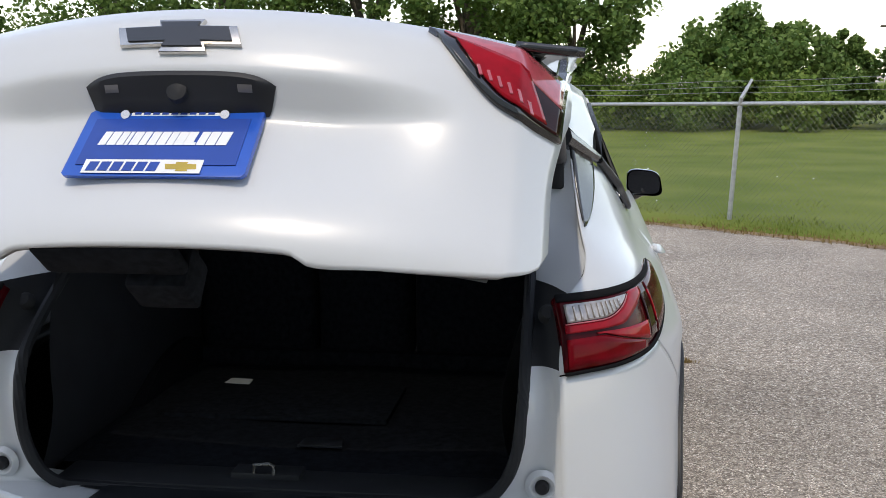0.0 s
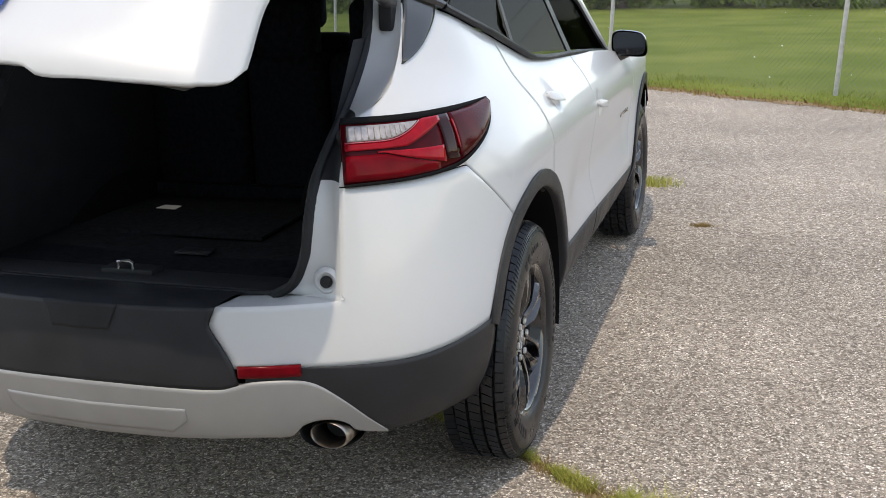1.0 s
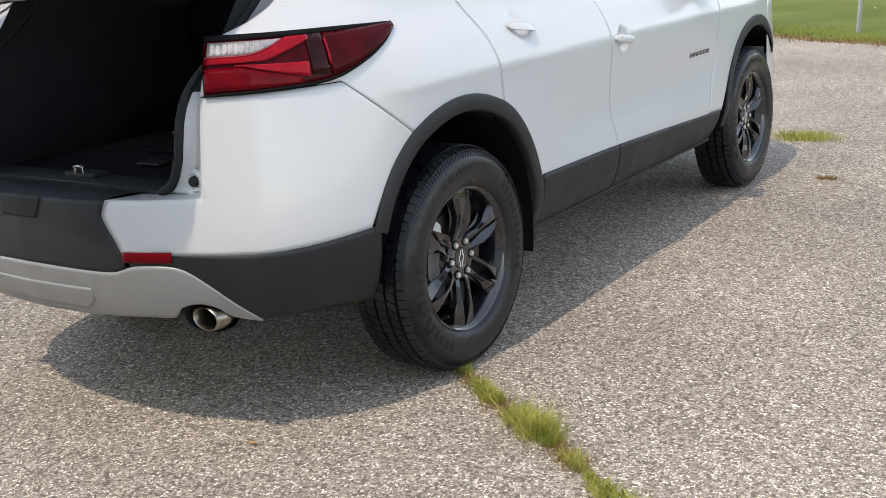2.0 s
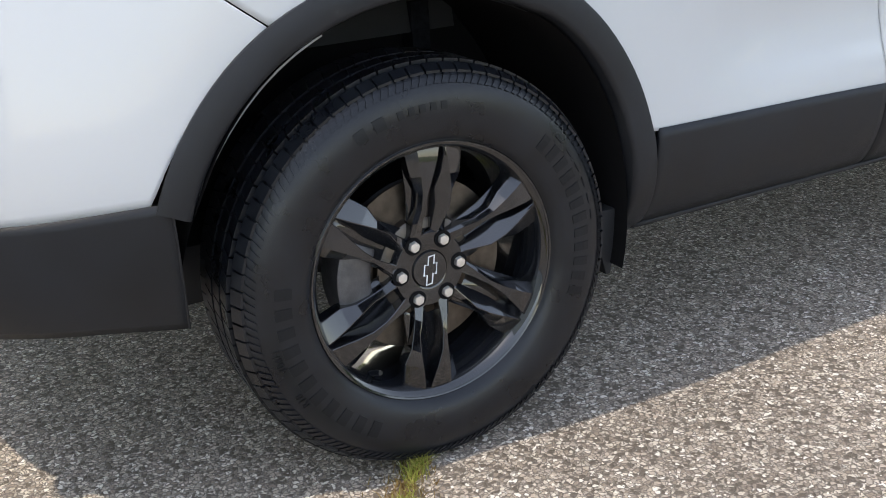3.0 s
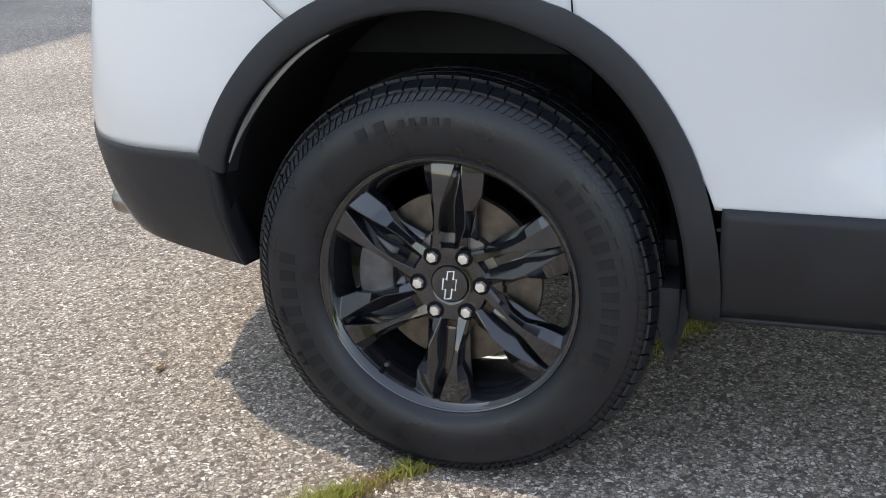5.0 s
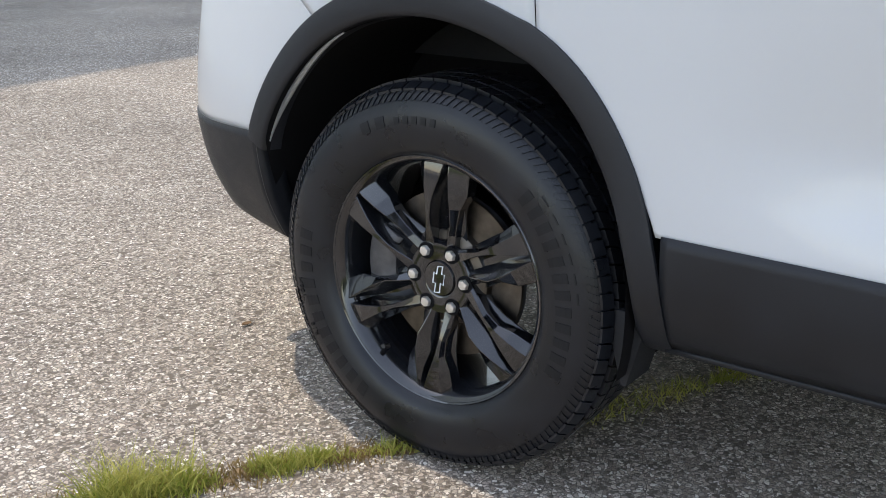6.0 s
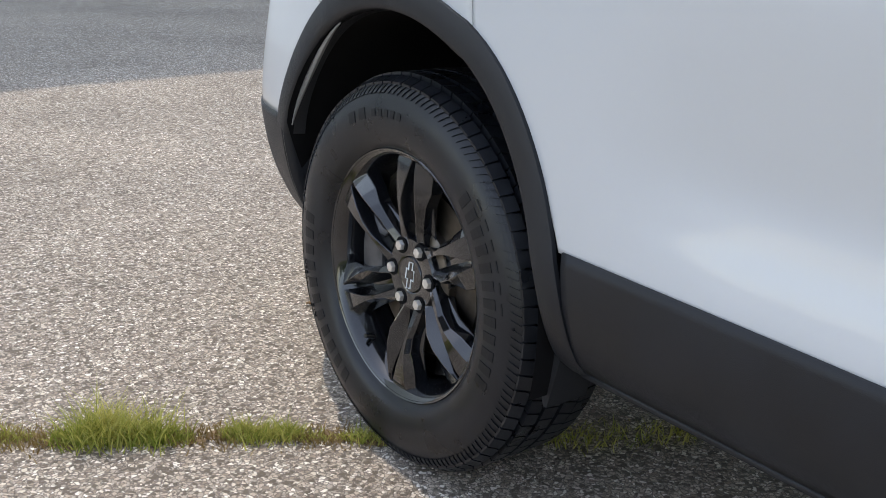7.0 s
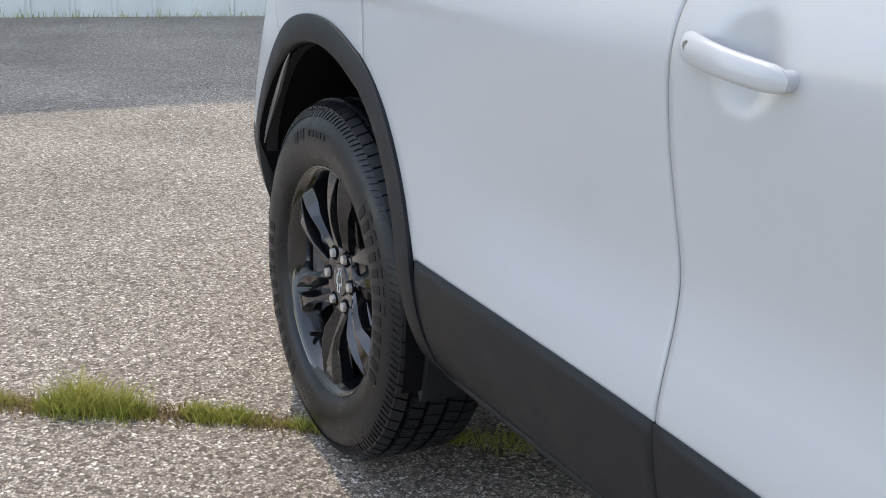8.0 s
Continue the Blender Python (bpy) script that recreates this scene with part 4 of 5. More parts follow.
GATE_W = table((0.72, 0.82, 0.96, 1.05, 1.12, 1.22, 1.40, 1.60), (0.606, 0.613, 0.616, 0.630, 0.645, 0.642, 0.60, 0.56))
GATE_LOW = table((0.0, 0.20, 0.232, 0.262, 0.35, 0.50, 0.62), (0.738, 0.739, 0.737, 0.723, 0.727, 0.741, 0.758))


def gate_low(x):
    """The gate's lower edge, its corners rounded."""
    u = min(1.0, max(0.0, (x - 0.545) / 0.0752))
    return GATE_LOW(x) + 0.078 * (1 - math.sqrt(1 - u * u))


def gate_at(x, z, out=0.0):
    f = min(1.0, max(0.0, (0.50 - abs(x)) / 0.28))
    f = f * f * (3 - 2 * f)
    y = f * GATE_Y(z) + (1 - f) * GATE_SIDE(z) + 0.135 * (x / 0.62) ** 2 + 0.075 * max(0, abs(x) - 0.56) / 0.08
    return Vector((x, y - out, z))


def swing(bm):
    bmesh.ops.transform(bm, matrix=Matrix.Translation(HINGE) @ Matrix.Rotation(radians(LIFT), 4, "X") @ Matrix.Translation(-HINGE), verts=bm.verts)
    return bm


gate = part("tailgate", swing(grid(lambda u, v: (lambda x0: (lambda z: gate_at(x0 * GATE_W(z) / 0.62, z))(gate_low(abs(x0)) + (1.22 - gate_low(abs(x0))) * v))(-0.62 + 1.24 * u), 96, 72)), PAINT, car, "white tailgate swung half open")
thick(gate, 0.02)
part("inner_trim", swing(grid(lambda u, v: (lambda x0, z: Vector((x0 * GATE_W(z) / 0.62, gate_at(x0, z).y + 0.03 + 0.07 * math.sin(math.pi * v) ** 0.4, z)))(0.53 - 1.06 * u, 0.75 + 0.47 * v), 30, 16)), GREYTRIM, gate, "grey plastic inner trim")
part("pull_recess", swing(box(-0.20, 0.04, -0.945, -0.86, 0.738, 0.762, 0.01)), CARPET, gate)
part("latch_block", swing(box(-0.085, 0.025, -0.83, -0.74, 0.735, 0.82, 0.012)), CARPET, gate)
part("rear_glass", swing(grid(lambda u, v: Vector(((-1 + 2 * u) * (0.60 - 0.06 * v), -0.93 + 0.60 * v + 0.12 * (2 * u - 1) ** 2 * (1 - v), 1.225 + 0.36 * v)), 16, 10)), WINDOW, gate)
for side in (1, -1):
    thick(part("glass_fin", swing(flip(grid(lambda u, v: Vector((0.668 - 0.03 * v - 0.12 * u, -0.855 + 0.50 * v - 0.02 * u, 1.190 + 0.36 * v)), 6, 10), side)), GLOSS, gate, "gloss black fin beside the rear glass"), 0.015)
part("roof_spoiler", swing(box(-0.50, 0.50, -0.40, -0.24, 1.555, 1.595, 0.018, 3)), PAINT, gate)
bar = part("handle_bar", swing(grid(lambda u, v: gate_at((-0.150 + 0.300 * u) * (1 + 0.10 * v), 1.003 + v * (0.050 - 0.014 * abs(2 * u - 1) ** 6), 0.004 + 0.012 * min(1, 5 * v, 5 - 5 * v, 16 * u, 16 - 16 * u)), 40, 10)), PLASTIC, car, "black handle bar with a camera")
part("camera_lens", swing(tube([gate_at(0.0, 1.026, 0.01), gate_at(0.0, 1.024, 0.024), gate_at(0.0, 1.023, 0.028)], [0.019, 0.017, 0.010], 20)), TRIM, bar)
for x in (-0.115, 0.115):
    part("switch_mark", swing(prism([(x - 0.012, 1.026), (x + 0.012, 1.026), (x + 0.012, 1.034), (x - 0.012, 1.034)], 0.001, lambda a, b, c: gate_at(a, b, 0.017 + c))), GREYTRIM, bar)
BOW = [(-0.105, -0.020), (-0.028, -0.020), (-0.034, -0.036), (0.048, -0.036), (0.042, -0.020), (0.105, -0.020), (0.092, 0.020), (0.028, 0.020), (0.034, 0.036), (-0.048, 0.036), (-0.042, 0.020), (-0.118, 0.020)]
emblem = part("emblem", swing(prism(BOW, 0.010, lambda a, b, c: gate_at(a, 1.118 + b, 0.001 + c), 0.003)), CHROME, car, "chrome emblem with a dark face")
part("emblem_face", swing(prism([(a * 0.86, b * 0.74) for a, b in BOW], 0.003, lambda a, b, c: gate_at(a, 1.118 + b, 0.011 + c))), GLOSS, emblem)


def on_plate(a, b, c):
    """The plate leans back a little: its foot stands further out than its top."""
    return Vector((a * 0.94 - 0.008, -0.946 + 0.228 * b - 0.974 * c, 0.937 + 0.95 * (0.974 * b - 0.228 * c)))


plate = part("plate_frame", swing(prism([(-0.162, -0.078), (-0.155, -0.085), (0.155, -0.085), (0.162, -0.078), (0.162, 0.078), (0.155, 0.085), (-0.155, 0.085), (-0.162, 0.078)], 0.012, on_plate, 0.003)), BLUE, car, "bright blue plate frame")
part("plate_face", swing(prism([(-0.142, -0.058), (0.142, -0.058), (0.142, 0.060), (-0.142, 0.060)], 0.002, lambda a, b, c: on_plate(a, b, 0.012 + c))), BLUEDARK, plate)
at = -0.118
for w, gap in ((13, 3), (15, 3), (12, 3), (6, 4), (15, 3), (12, 4), (14, 3), (15, 3), (12, 2), (16, 1), (15, 0), (5, 3), (14, 3), (16, 3), (18, 0)):
    h = 0.007 if w == 5 else 0.034
    a0, a1 = at, at + w * 0.00105
    part("printed_bar", swing(prism([(a0, -0.009), (a1, -0.009), (a1 + h * 0.16, -0.009 + h), (a0 + h * 0.16, -0.009 + h)], 0.001, lambda a, b, c: on_plate(a, b, 0.0142 + c))), WHITEP, plate)
    at = a1 + gap * 0.00062
part("printed_label", swing(prism([(-0.125, -0.079), (0.085, -0.079), (0.085, -0.046), (-0.125, -0.046)], 0.001, lambda a, b, c: on_plate(a, b, 0.0142 + c))), WHITEP, plate, "white label")
for k in range(6):
    a0 = -0.118 + 0.0215 * k
    part("printed_bar", swing(prism([(a0, -0.074), (a0 + 0.017, -0.074), (a0 + 0.020, -0.052), (a0 + 0.003, -0.052)], 0.001, lambda a, b, c: on_plate(a, b, 0.0153 + c))), BLUEDARK, plate)
part("printed_badge", swing(prism([(0.050 + a * 0.26, -0.063 + b * 0.30) for a, b in BOW], 0.001, lambda a, b, c: on_plate(a, b, 0.0153 + c))), GOLD, plate, "gold printed shape")
part("printed_strip", swing(prism([(-0.082, 0.069), (0.082, 0.069), (0.082, 0.080), (-0.082, 0.080)], 0.001, lambda a, b, c: on_plate(a, b, 0.0122 + c))), WHITEP, plate)
for k in range(9):
    part("printed_bar", swing(prism([(-0.076 + 0.017 * k, 0.0715), (-0.064 + 0.017 * k, 0.0715), (-0.064 + 0.017 * k, 0.0775), (-0.076 + 0.017 * k, 0.0775)], 0.001, lambda a, b, c: on_plate(a, b, 0.0133 + c))), BLUEDARK, plate)
for x in (-0.092, 0.092):
    part("plate_screw", swing(tube([on_plate(x, 0.070, 0.010), on_plate(x, 0.070, 0.017)], 0.008, 12)), CHROME, plate)

for side in (1, -1):
    def gl(left, right, out, sag=0.0, depth=0.004):
        """A curved patch of the lamp between a left and a right edge, each given top and bottom."""
        (a0, b0), (a1, b1) = left
        (c0, d0), (c1, d1) = right

        def at(u, v):
            x = (a1 + (a0 - a1) * v) * (1 - u) + (c1 + (c0 - c1) * v) * u
            z = (b1 + (b0 - b1) * v) * (1 - u) + (d1 + (d0 - d1) * v) * u
            return gate_at(x, z - sag * math.sin(math.pi * u) * (1 - v), out)
        bm = swing(flip(grid(at, 24, 10), side))
        return bm
    lamp = thick(part("gate_lamp", gl(((0.400, 1.204), (0.418, 1.184)), ((0.642, 1.205), (0.630, 1.046)), 0.012, 0.062), GLOSS, car, "red tail lamp with a dark rim"), 0.02)
    thick(part("pale_lens", gl(((0.428, 1.194), (0.440, 1.182)), ((0.634, 1.186), (0.630, 1.110)), 0.016, 0.012), PINK, lamp), 0.003)
    thick(part("smoked_lens", gl(((0.450, 1.172), (0.456, 1.160)), ((0.632, 1.112), (0.626, 1.054)), 0.0155, 0.045), SMOKE, lamp), 0.003)
    thick(part("red_lens", gl(((0.452, 1.171), (0.462, 1.152)), ((0.575, 1.135), (0.606, 1.058)), 0.018, 0.040), REDLIT, lamp, "bright red lens"), 0.004)
    for k in range(6):
        x, z = 0.492 + 0.017 * k, 1.104 - 0.008 * k
        thick(part("lens_pattern", gl(((x - 0.003, z + 0.010), (x + 0.003, z - 0.010)), ((x + 0.002, z + 0.011), (x + 0.008, z - 0.009)), 0.0195), PINK, lamp), 0.002)
    strut = part("gas_strut", flip(tube([(0.610, -0.37, 1.445), (0.608, -0.55, 1.525)], 0.021, 12), side), CASTING, car, "grey power strut")
    part("strut_rod", flip(tube([(0.608, -0.55, 1.525), (0.606, -0.72, 1.60)], 0.014, 10), side), TRIM, strut)
    part("strut_boot", flip(box(0.585, 0.625, -0.40, -0.35, 1.375, 1.455, 0.008), side), TRIM, strut)
    part("hinge_arm", flip(tube([(0.48, -0.25, 1.60), (0.50, -0.35, 1.615), (0.52, -0.52, 1.60)], 0.016, 8), side), PAINT, car)

# ---- the car: the overhang behind the rear wheels ----
def overhang(y):
    """How much further back a place behind the rear arches lies."""
    u = min(1.0, max(0.0, (-0.47 - y) / 0.40))
    return 0.060 * u * u * (3 - 2 * u)


for ob in car.children_recursive:
    if ob.type == "MESH" and ob.location.length < 1e-6:
        for v in ob.data.vertices:
            v.co.y -= overhang(v.co.y)
    else:
        ob.location.y -= overhang(ob.location.y)

# ---- the car: wheels ----
AX = Vector((0.828, 0, HUB_Z))


def make_wheel():
    """A wheel about its own centre, its outer side towards +x."""
    root = bpy.data.objects.new("wheel", None)
    scene.collection.objects.link(root)
    prof = [(0.078, 0.236), (0.082, 0.244), (0.088, 0.2485), (0.096, 0.256), (0.102, 0.270), (0.1055, 0.288), (0.1065, 0.303), (0.1055, 0.318), (0.1025, 0.333), (0.098, 0.345), (0.0915, 0.3555), (0.086, 0.3615), (0.080, 0.3655), (0.074, 0.3685)]
    for c in (0.062, 0.021, -0.021, -0.062):
        prof += [(c + 0.005, 0.3705), (c + 0.0045, 0.364), (c - 0.0045, 0.364), (c - 0.005, 0.3705)]
    prof += [(-0.080, 0.3685), (-0.098, 0.3655), (-0.110, 0.345), (-0.114, 0.31), (-0.105, 0.265), (-0.088, 0.245), (-0.08, 0.23)]
    bm = lathe(prof, 144)
    for v in bm.verts:
        v.co.z = max(v.co.z, -HUB_Z - 0.0075)
    tyre = part("tyre", bm, RUBBER, root, "black all-season tyre", 30)
    # tread blocks round the ribs
    V, F = [], []

    def block(x0, x1, a0, a1, r0, r1, skew, fall=0.0):
        k = len(V)
        for r in (r0, r1):
            for x, a in ((x0, a0), (x1, a0), (x1, a1), (x0, a1)):
                b = a + skew * (x - x0)
                q = r - (fall if r == r1 and x == x1 else 0.0)
                V.append((x, q * math.cos(b), max(q * math.sin(b), -HUB_Z - 0.008)))
        for f in ((4, 5, 6, 7), (0, 1, 5, 4), (1, 2, 6, 5), (2, 3, 7, 6), (3, 0, 4, 7)):
            F.append([k + q for q in f])

    n = 76
    for k in range(n):
        a, w = 2 * math.pi * k / n, 2 * math.pi / n
        block(0.066, 0.087, a, a + w * 0.86, 0.364, 0.3790, 0.3, 0.0105)
        block(-0.098, -0.067, a, a + w * 0.88, 0.366, 0.3815, -0.3)
        block(0.026, 0.0575, a + w * 0.1, a + w * 0.98, 0.366, 0.3835, 0.9)
        block(-0.0615, -0.027, a + w * 0.1, a + w * 0.98, 0.366, 0.3835, 0.9)
        block(-0.0175, 0.0175, a + w * 0.2, a + w * 1.10, 0.366, 0.3835, 0.6)
    me = bpy.data.meshes.new("tread")
    me.from_pydata(V, [], F)
    me.materials.append(RUBBER)
    tread = new("tread", me)
    tread.parent = root
    # shoulder ribs: short raised bars running over the shoulder
    V, F = [], []
    for k in range(2 * n):
        a, w = math.pi * k / n, math.pi / n
        i = len(V)
        pts = ((0.0845, 0.3630), (0.0895, 0.3582), (0.0938, 0.3525), (0.0968, 0.3470))
        for j, (x, r) in enumerate(pts):
            for e in (0.0, 0.62):
                b = a + w * e + 0.010 * j
                for lift in (0.0, 0.0016):
                    V.append((x + lift, (r + lift) * math.cos(b), max((r + lift) * math.sin(b), -HUB_Z - 0.008)))
        for j in range(3):
            q = i + 4 * j
            F += [[q + 1, q + 3, q + 7, q + 5], [q, q + 1, q + 5, q + 4], [q + 3, q + 2, q + 6, q + 7]]
    me = bpy.data.meshes.new("shoulder_pattern")
    me.from_pydata(V, [], F)
    me.materials.append(RUBBER)
    new("shoulder_pattern", me).parent = root

    def on_wall(r, a):
        xs = table((0.25, 0.262, 0.282, 0.302, 0.318, 0.333, 0.345), (0.089, 0.099, 0.1047, 0.1066, 0.1056, 0.1026, 0.098))
        return Vector((xs(r), r * math.cos(a), r * math.sin(a)))

    # maker's and product names stand as raised bars; the load mark is lettered
    def wall_bars(deg0, deg1, r0, r1, count, name="raised_bar"):
        for k in range(count):
            a0 = math.radians(deg0 + (deg1 - deg0) * (k + 0.22) / count)
            a1 = math.radians(deg0 + (deg1 - deg0) * (k + 0.78) / count)
            bm = bmesh.new()
            lift = Vector((0.0009, 0, 0))
            low = [[bm.verts.new(on_wall(r0 + (r1 - r0) * j / 3, a) - lift * 0.3) for j in range(4)] for a in (a0, (a0 + a1) / 2, a1)]
            top = [[bm.verts.new(v.co + lift * 1.3) for v in row] for row in low]
            for i in range(2):
                for j in range(3):
                    bm.faces.new((top[i][j], top[i + 1][j], top[i + 1][j + 1], top[i][j + 1]))
                for j in (0, 3):
                    bm.faces.new((low[i][j], low[i + 1][j], top[i + 1][j], top[i][j]))
            for i in (0, 2):
                for j in range(3):
                    bm.faces.new((low[i][j], low[i][j + 1], top[i][j + 1], top[i][j]))
            bmesh.ops.recalc_face_normals(bm, faces=bm.faces)
            part(name, bm, RAISED, root, "", 0)

    wall_bars(242, 168, 0.287, 0.318, 11)
    wall_bars(46, -22, 0.287, 0.318, 12)
    wall_bars(103, 84, 0.306, 0.320, 5)
    wall_bars(119, 105, 0.303, 0.325, 2)
    wall_bars(42, 5, 0.329, 0.332, 6)
    for text, deg in (("106H", 193), ("R18", 209)):
        bm = lettering(text, 0.020)
        for v in bm.verts:
            a = math.radians(deg) - v.co.x / 0.327
            p = on_wall(0.327 + v.co.y, a)
            v.co = p + Vector((0.001 + v.co.z, 0, 0))
        part("load_mark", bm, RAISED, root, "", 0)

    rimbarrel = lathe(((0.083, 0.246), (0.085, 0.241), (0.082, 0.236), (0.074, 0.231), (0.060, 0.224), (0.02, 0.214), (-0.05, 0.205), (-0.10, 0.215), (-0.10, 0.235)), 96)
    rim = part("rim", rimbarrel, GLOSS, root, "gloss black alloy wheel with six split spokes", 50)
    part("rim_lip", lathe(((0.0785, 0.2395), (0.086, 0.2415), (0.0875, 0.2445), (0.085, 0.2475), (0.078, 0.2475)), 96), GLOSS, root)
    # each spoke: two blades that part from the hub, with a slot between
    for k in range(6):
        base = math.radians(91 + 60 * k)
        RS = (0.058, 0.073, 0.099, 0.124, 0.155, 0.186, 0.217, 0.234)
        XS = (0.0530, 0.0575, 0.0670, 0.0750, 0.0805, 0.0815, 0.0790, 0.0755)
        # across each blade: edge, ridge, edge, with how far the two edges fall behind the ridge
        ahead = ((-0.042, -0.038, -0.030, -0.021, -0.0185, -0.0285, -0.0335, -0.034), (-0.036, -0.030, -0.022, -0.015, -0.0125, -0.013, -0.014, -0.0145), (-0.011, -0.011, -0.010, -0.008, -0.001, 0.011, 0.0235, 0.029), (0.003, 0.004, 0.007, 0.010, 0.013, 0.015, 0.013, 0.012), (0.0,) * 8)
        behind = ((0.009, 0.011, 0.0135, 0.0155, 0.019, 0.029, 0.0365, 0.0385), (0.022, 0.0215, 0.031, 0.0415, 0.044, 0.0425, 0.0405, 0.0400), (0.044, 0.039, 0.041, 0.0475, 0.0565, 0.0735, 0.0780, 0.0795), (0.002, 0.008, 0.018, 0.022, 0.019, 0.011, 0.004, 0.001), (0.003, 0.005, 0.010, 0.014, 0.016, 0.017, 0.014, 0.012))
        for los, mids, his, fall0, fall1 in (ahead, behind):
            bm = bmesh.new()
            rows = []
            for r, x, lo, mid, hi, f0, f1 in zip(RS, XS, los, mids, his, fall0, fall1):
                q = []
                for t, dx in ((lo, -0.044), (lo, -f0 - 0.0015), (lo + 0.0012, -f0), (mid - 0.0008, -0.0004), (mid + 0.0008, -0.0004), (hi - 0.0012, -f1), (hi, -f1 - 0.0015), (hi, -0.044)):
                    ang = base - t / r
                    q.append(bm.verts.new((x + dx, r * math.cos(ang), r * math.sin(ang))))
                rows.append(q)
            for q, w in zip(rows, rows[1:]):
                for i in range(7):
                    bm.faces.new((q[i], q[i + 1], w[i + 1], w[i]))
            bm.faces.new(rows[0])
            bm.faces.new(rows[-1][::-1])
            bmesh.ops.recalc_face_normals(bm, faces=bm.faces)
            part("spoke_blade", bm, GLOSS, root, "", 9)
        # the floor of the slot between the two blades
        bm = bmesh.new()
        q = [[bm.verts.new((x - 0.030, r * math.cos(base - t / r), r * math.sin(base - t / r))) for t in (-0.03, 0.02, 0.055)] for r, x in ((0.066, 0.058), (0.10, 0.068), (0.15, 0.076), (0.20, 0.070), (0.226, 0.062))]
        for a, b in zip(q, q[1:]):
            for i in range(2):
                bm.faces.new((a[i], a[i + 1], b[i + 1], b[i]))
        bmesh.ops.recalc_face_normals(bm, faces=bm.faces)
        thick(part("spoke_web", bm, GLOSS, root, "", 20), 0.004)
    hubdisc = lathe(((0.031, 0.076), (0.049, 0.075), (0.0555, 0.070), (0.0565, 0.040), (0.0545, 0.036), (0.0, 0.034)), 60)
    part("hub_plate", hubdisc, GLOSS, root)
    cap = part("centre_cap", lathe(((0.044, 0.0355), (0.0545, 0.0352), (0.0572, 0.0335), (0.0575, 0.030), (0.0575, 0.0)), 48), GLOSS, root, "dark centre cap with a pale emblem outline")
    outline = [(-0.021, -0.0045), (-0.006, -0.0045), (-0.0072, -0.0095), (0.0095, -0.0095), (0.0085, -0.0045), (0.021, -0.0045), (0.0185, 0.0045), (0.006, 0.0045), (0.0072, 0.0095), (-0.0095, 0.0095), (-0.0085, 0.0045), (-0.0235, 0.0045)]
    pts = [Vector((0.0582, (a * math.cos(1.42) - b * math.sin(1.42)), (a * math.sin(1.42) + b * math.cos(1.42)))) for a, b in [(a * 1.30, b * 1.30) for a, b in outline]]
    part("emblem_outline", tube(pts, 0.0015, 5, True), WHITEP, root, "", 0)
    for k in range(6):
        a = math.radians(60 * k + 1)
        bm = bmesh.new()
        rings = []
        for x, r in ((0.042, 0.0112), (0.0605, 0.0112), (0.0655, 0.0095), (0.0670, 0.0)):
            rings.append([bm.verts.new((x, 0.06 * math.cos(a) + r * math.cos(math.pi * j / 3 + 0.3), 0.06 * math.sin(a) + r * math.sin(math.pi * j / 3 + 0.3))) for j in range(6)])
        for q, w in zip(rings, rings[1:]):
            for j in range(6):
                bm.faces.new((q[j], q[(j + 1) % 6], w[(j + 1) % 6], w[j]))
        bmesh.ops.remove_doubles(bm, verts=bm.verts, dist=0.0001)
        bmesh.ops.recalc_face_normals(bm, faces=bm.faces)
        part("lug_nut", bm, NUT, root, "bright steel lug nut" if k == 0 else "", 20)
        # flat black disc on the hub face paints the shade of a sunk well
        part("lug_well", tube([(0.0565, 0.06 * math.cos(a), 0.06 * math.sin(a)), (0.0580, 0.06 * math.cos(a), 0.06 * math.sin(a))], 0.0165, 24), DEEPBLACK, root)
    a = math.radians(233)
    part("valve_stem", tube([(0.050, 0.222 * math.cos(a), 0.222 * math.sin(a)), (0.066, 0.212 * math.cos(a), 0.212 * math.sin(a)), (0.078, 0.208 * math.cos(a), 0.208 * math.sin(a))], [0.006, 0.0055, 0.0045], 10), RUBBER, root)
    disc = part("brake_disc", lathe(((0.015, 0.165), (0.022, 0.165), (0.022, 0.10), (0.035, 0.096), (0.040, 0.088), (0.040, 0.03)), 72), STEEL, root, "worn steel brake disc")
    part("disc_face", lathe(((0.005, 0.165), (0.015, 0.165)), 72), CASTING, root)
    bm = bmesh.new()
    rows = []
    for i in range(13):
        a = math.radians(150 + 50 * i / 12)
        q = []
        for x, r in ((-0.03, 0.178), (0.048, 0.180), (0.054, 0.168), (0.054, 0.125), (0.046, 0.115), (0.026, 0.112)):
            q.append(bm.verts.new((x - (0.006 if i in (0, 12) else 0), r * math.cos(a), r * math.sin(a))))
        rows.append(q)
    for q, w in zip(rows, rows[1:]):
        for i in range(5):
            bm.faces.new((q[i], q[i + 1], w[i + 1], w[i]))
    bm.faces.new(rows[0])
    bm.faces.new(rows[-1][::-1])
    bmesh.ops.recalc_face_normals(bm, faces=bm.faces)
    part("brake_caliper", bm, CASTING, root, "grey cast brake caliper")
    part("knuckle", lathe(((-0.12, 0.10), (-0.03, 0.14), (-0.03, 0.03)), 30), TRIM, root)
    return root


wheel = make_wheel()
wheel.parent = car
wheel.matrix_basis = Matrix.Translation(AX)
tagged(wheel, "black alloy wheel with tyre, standing on the paving")
for x, y, turn in ((AX.x, FRONT_Y, 0), (-AX.x, 0, 180), (-AX.x, FRONT_Y, 180)):
    copy_thing(wheel, pose(x, y, HUB_Z, 0, 0, turn))

# ---- ground, fence, field ----
FENCE_0, FENCE_D, FENCE_N = Vector((2.3, 8.85, 0)), Vector((0.825, -0.565, 0)), Vector((0.565, 0.825, 0))


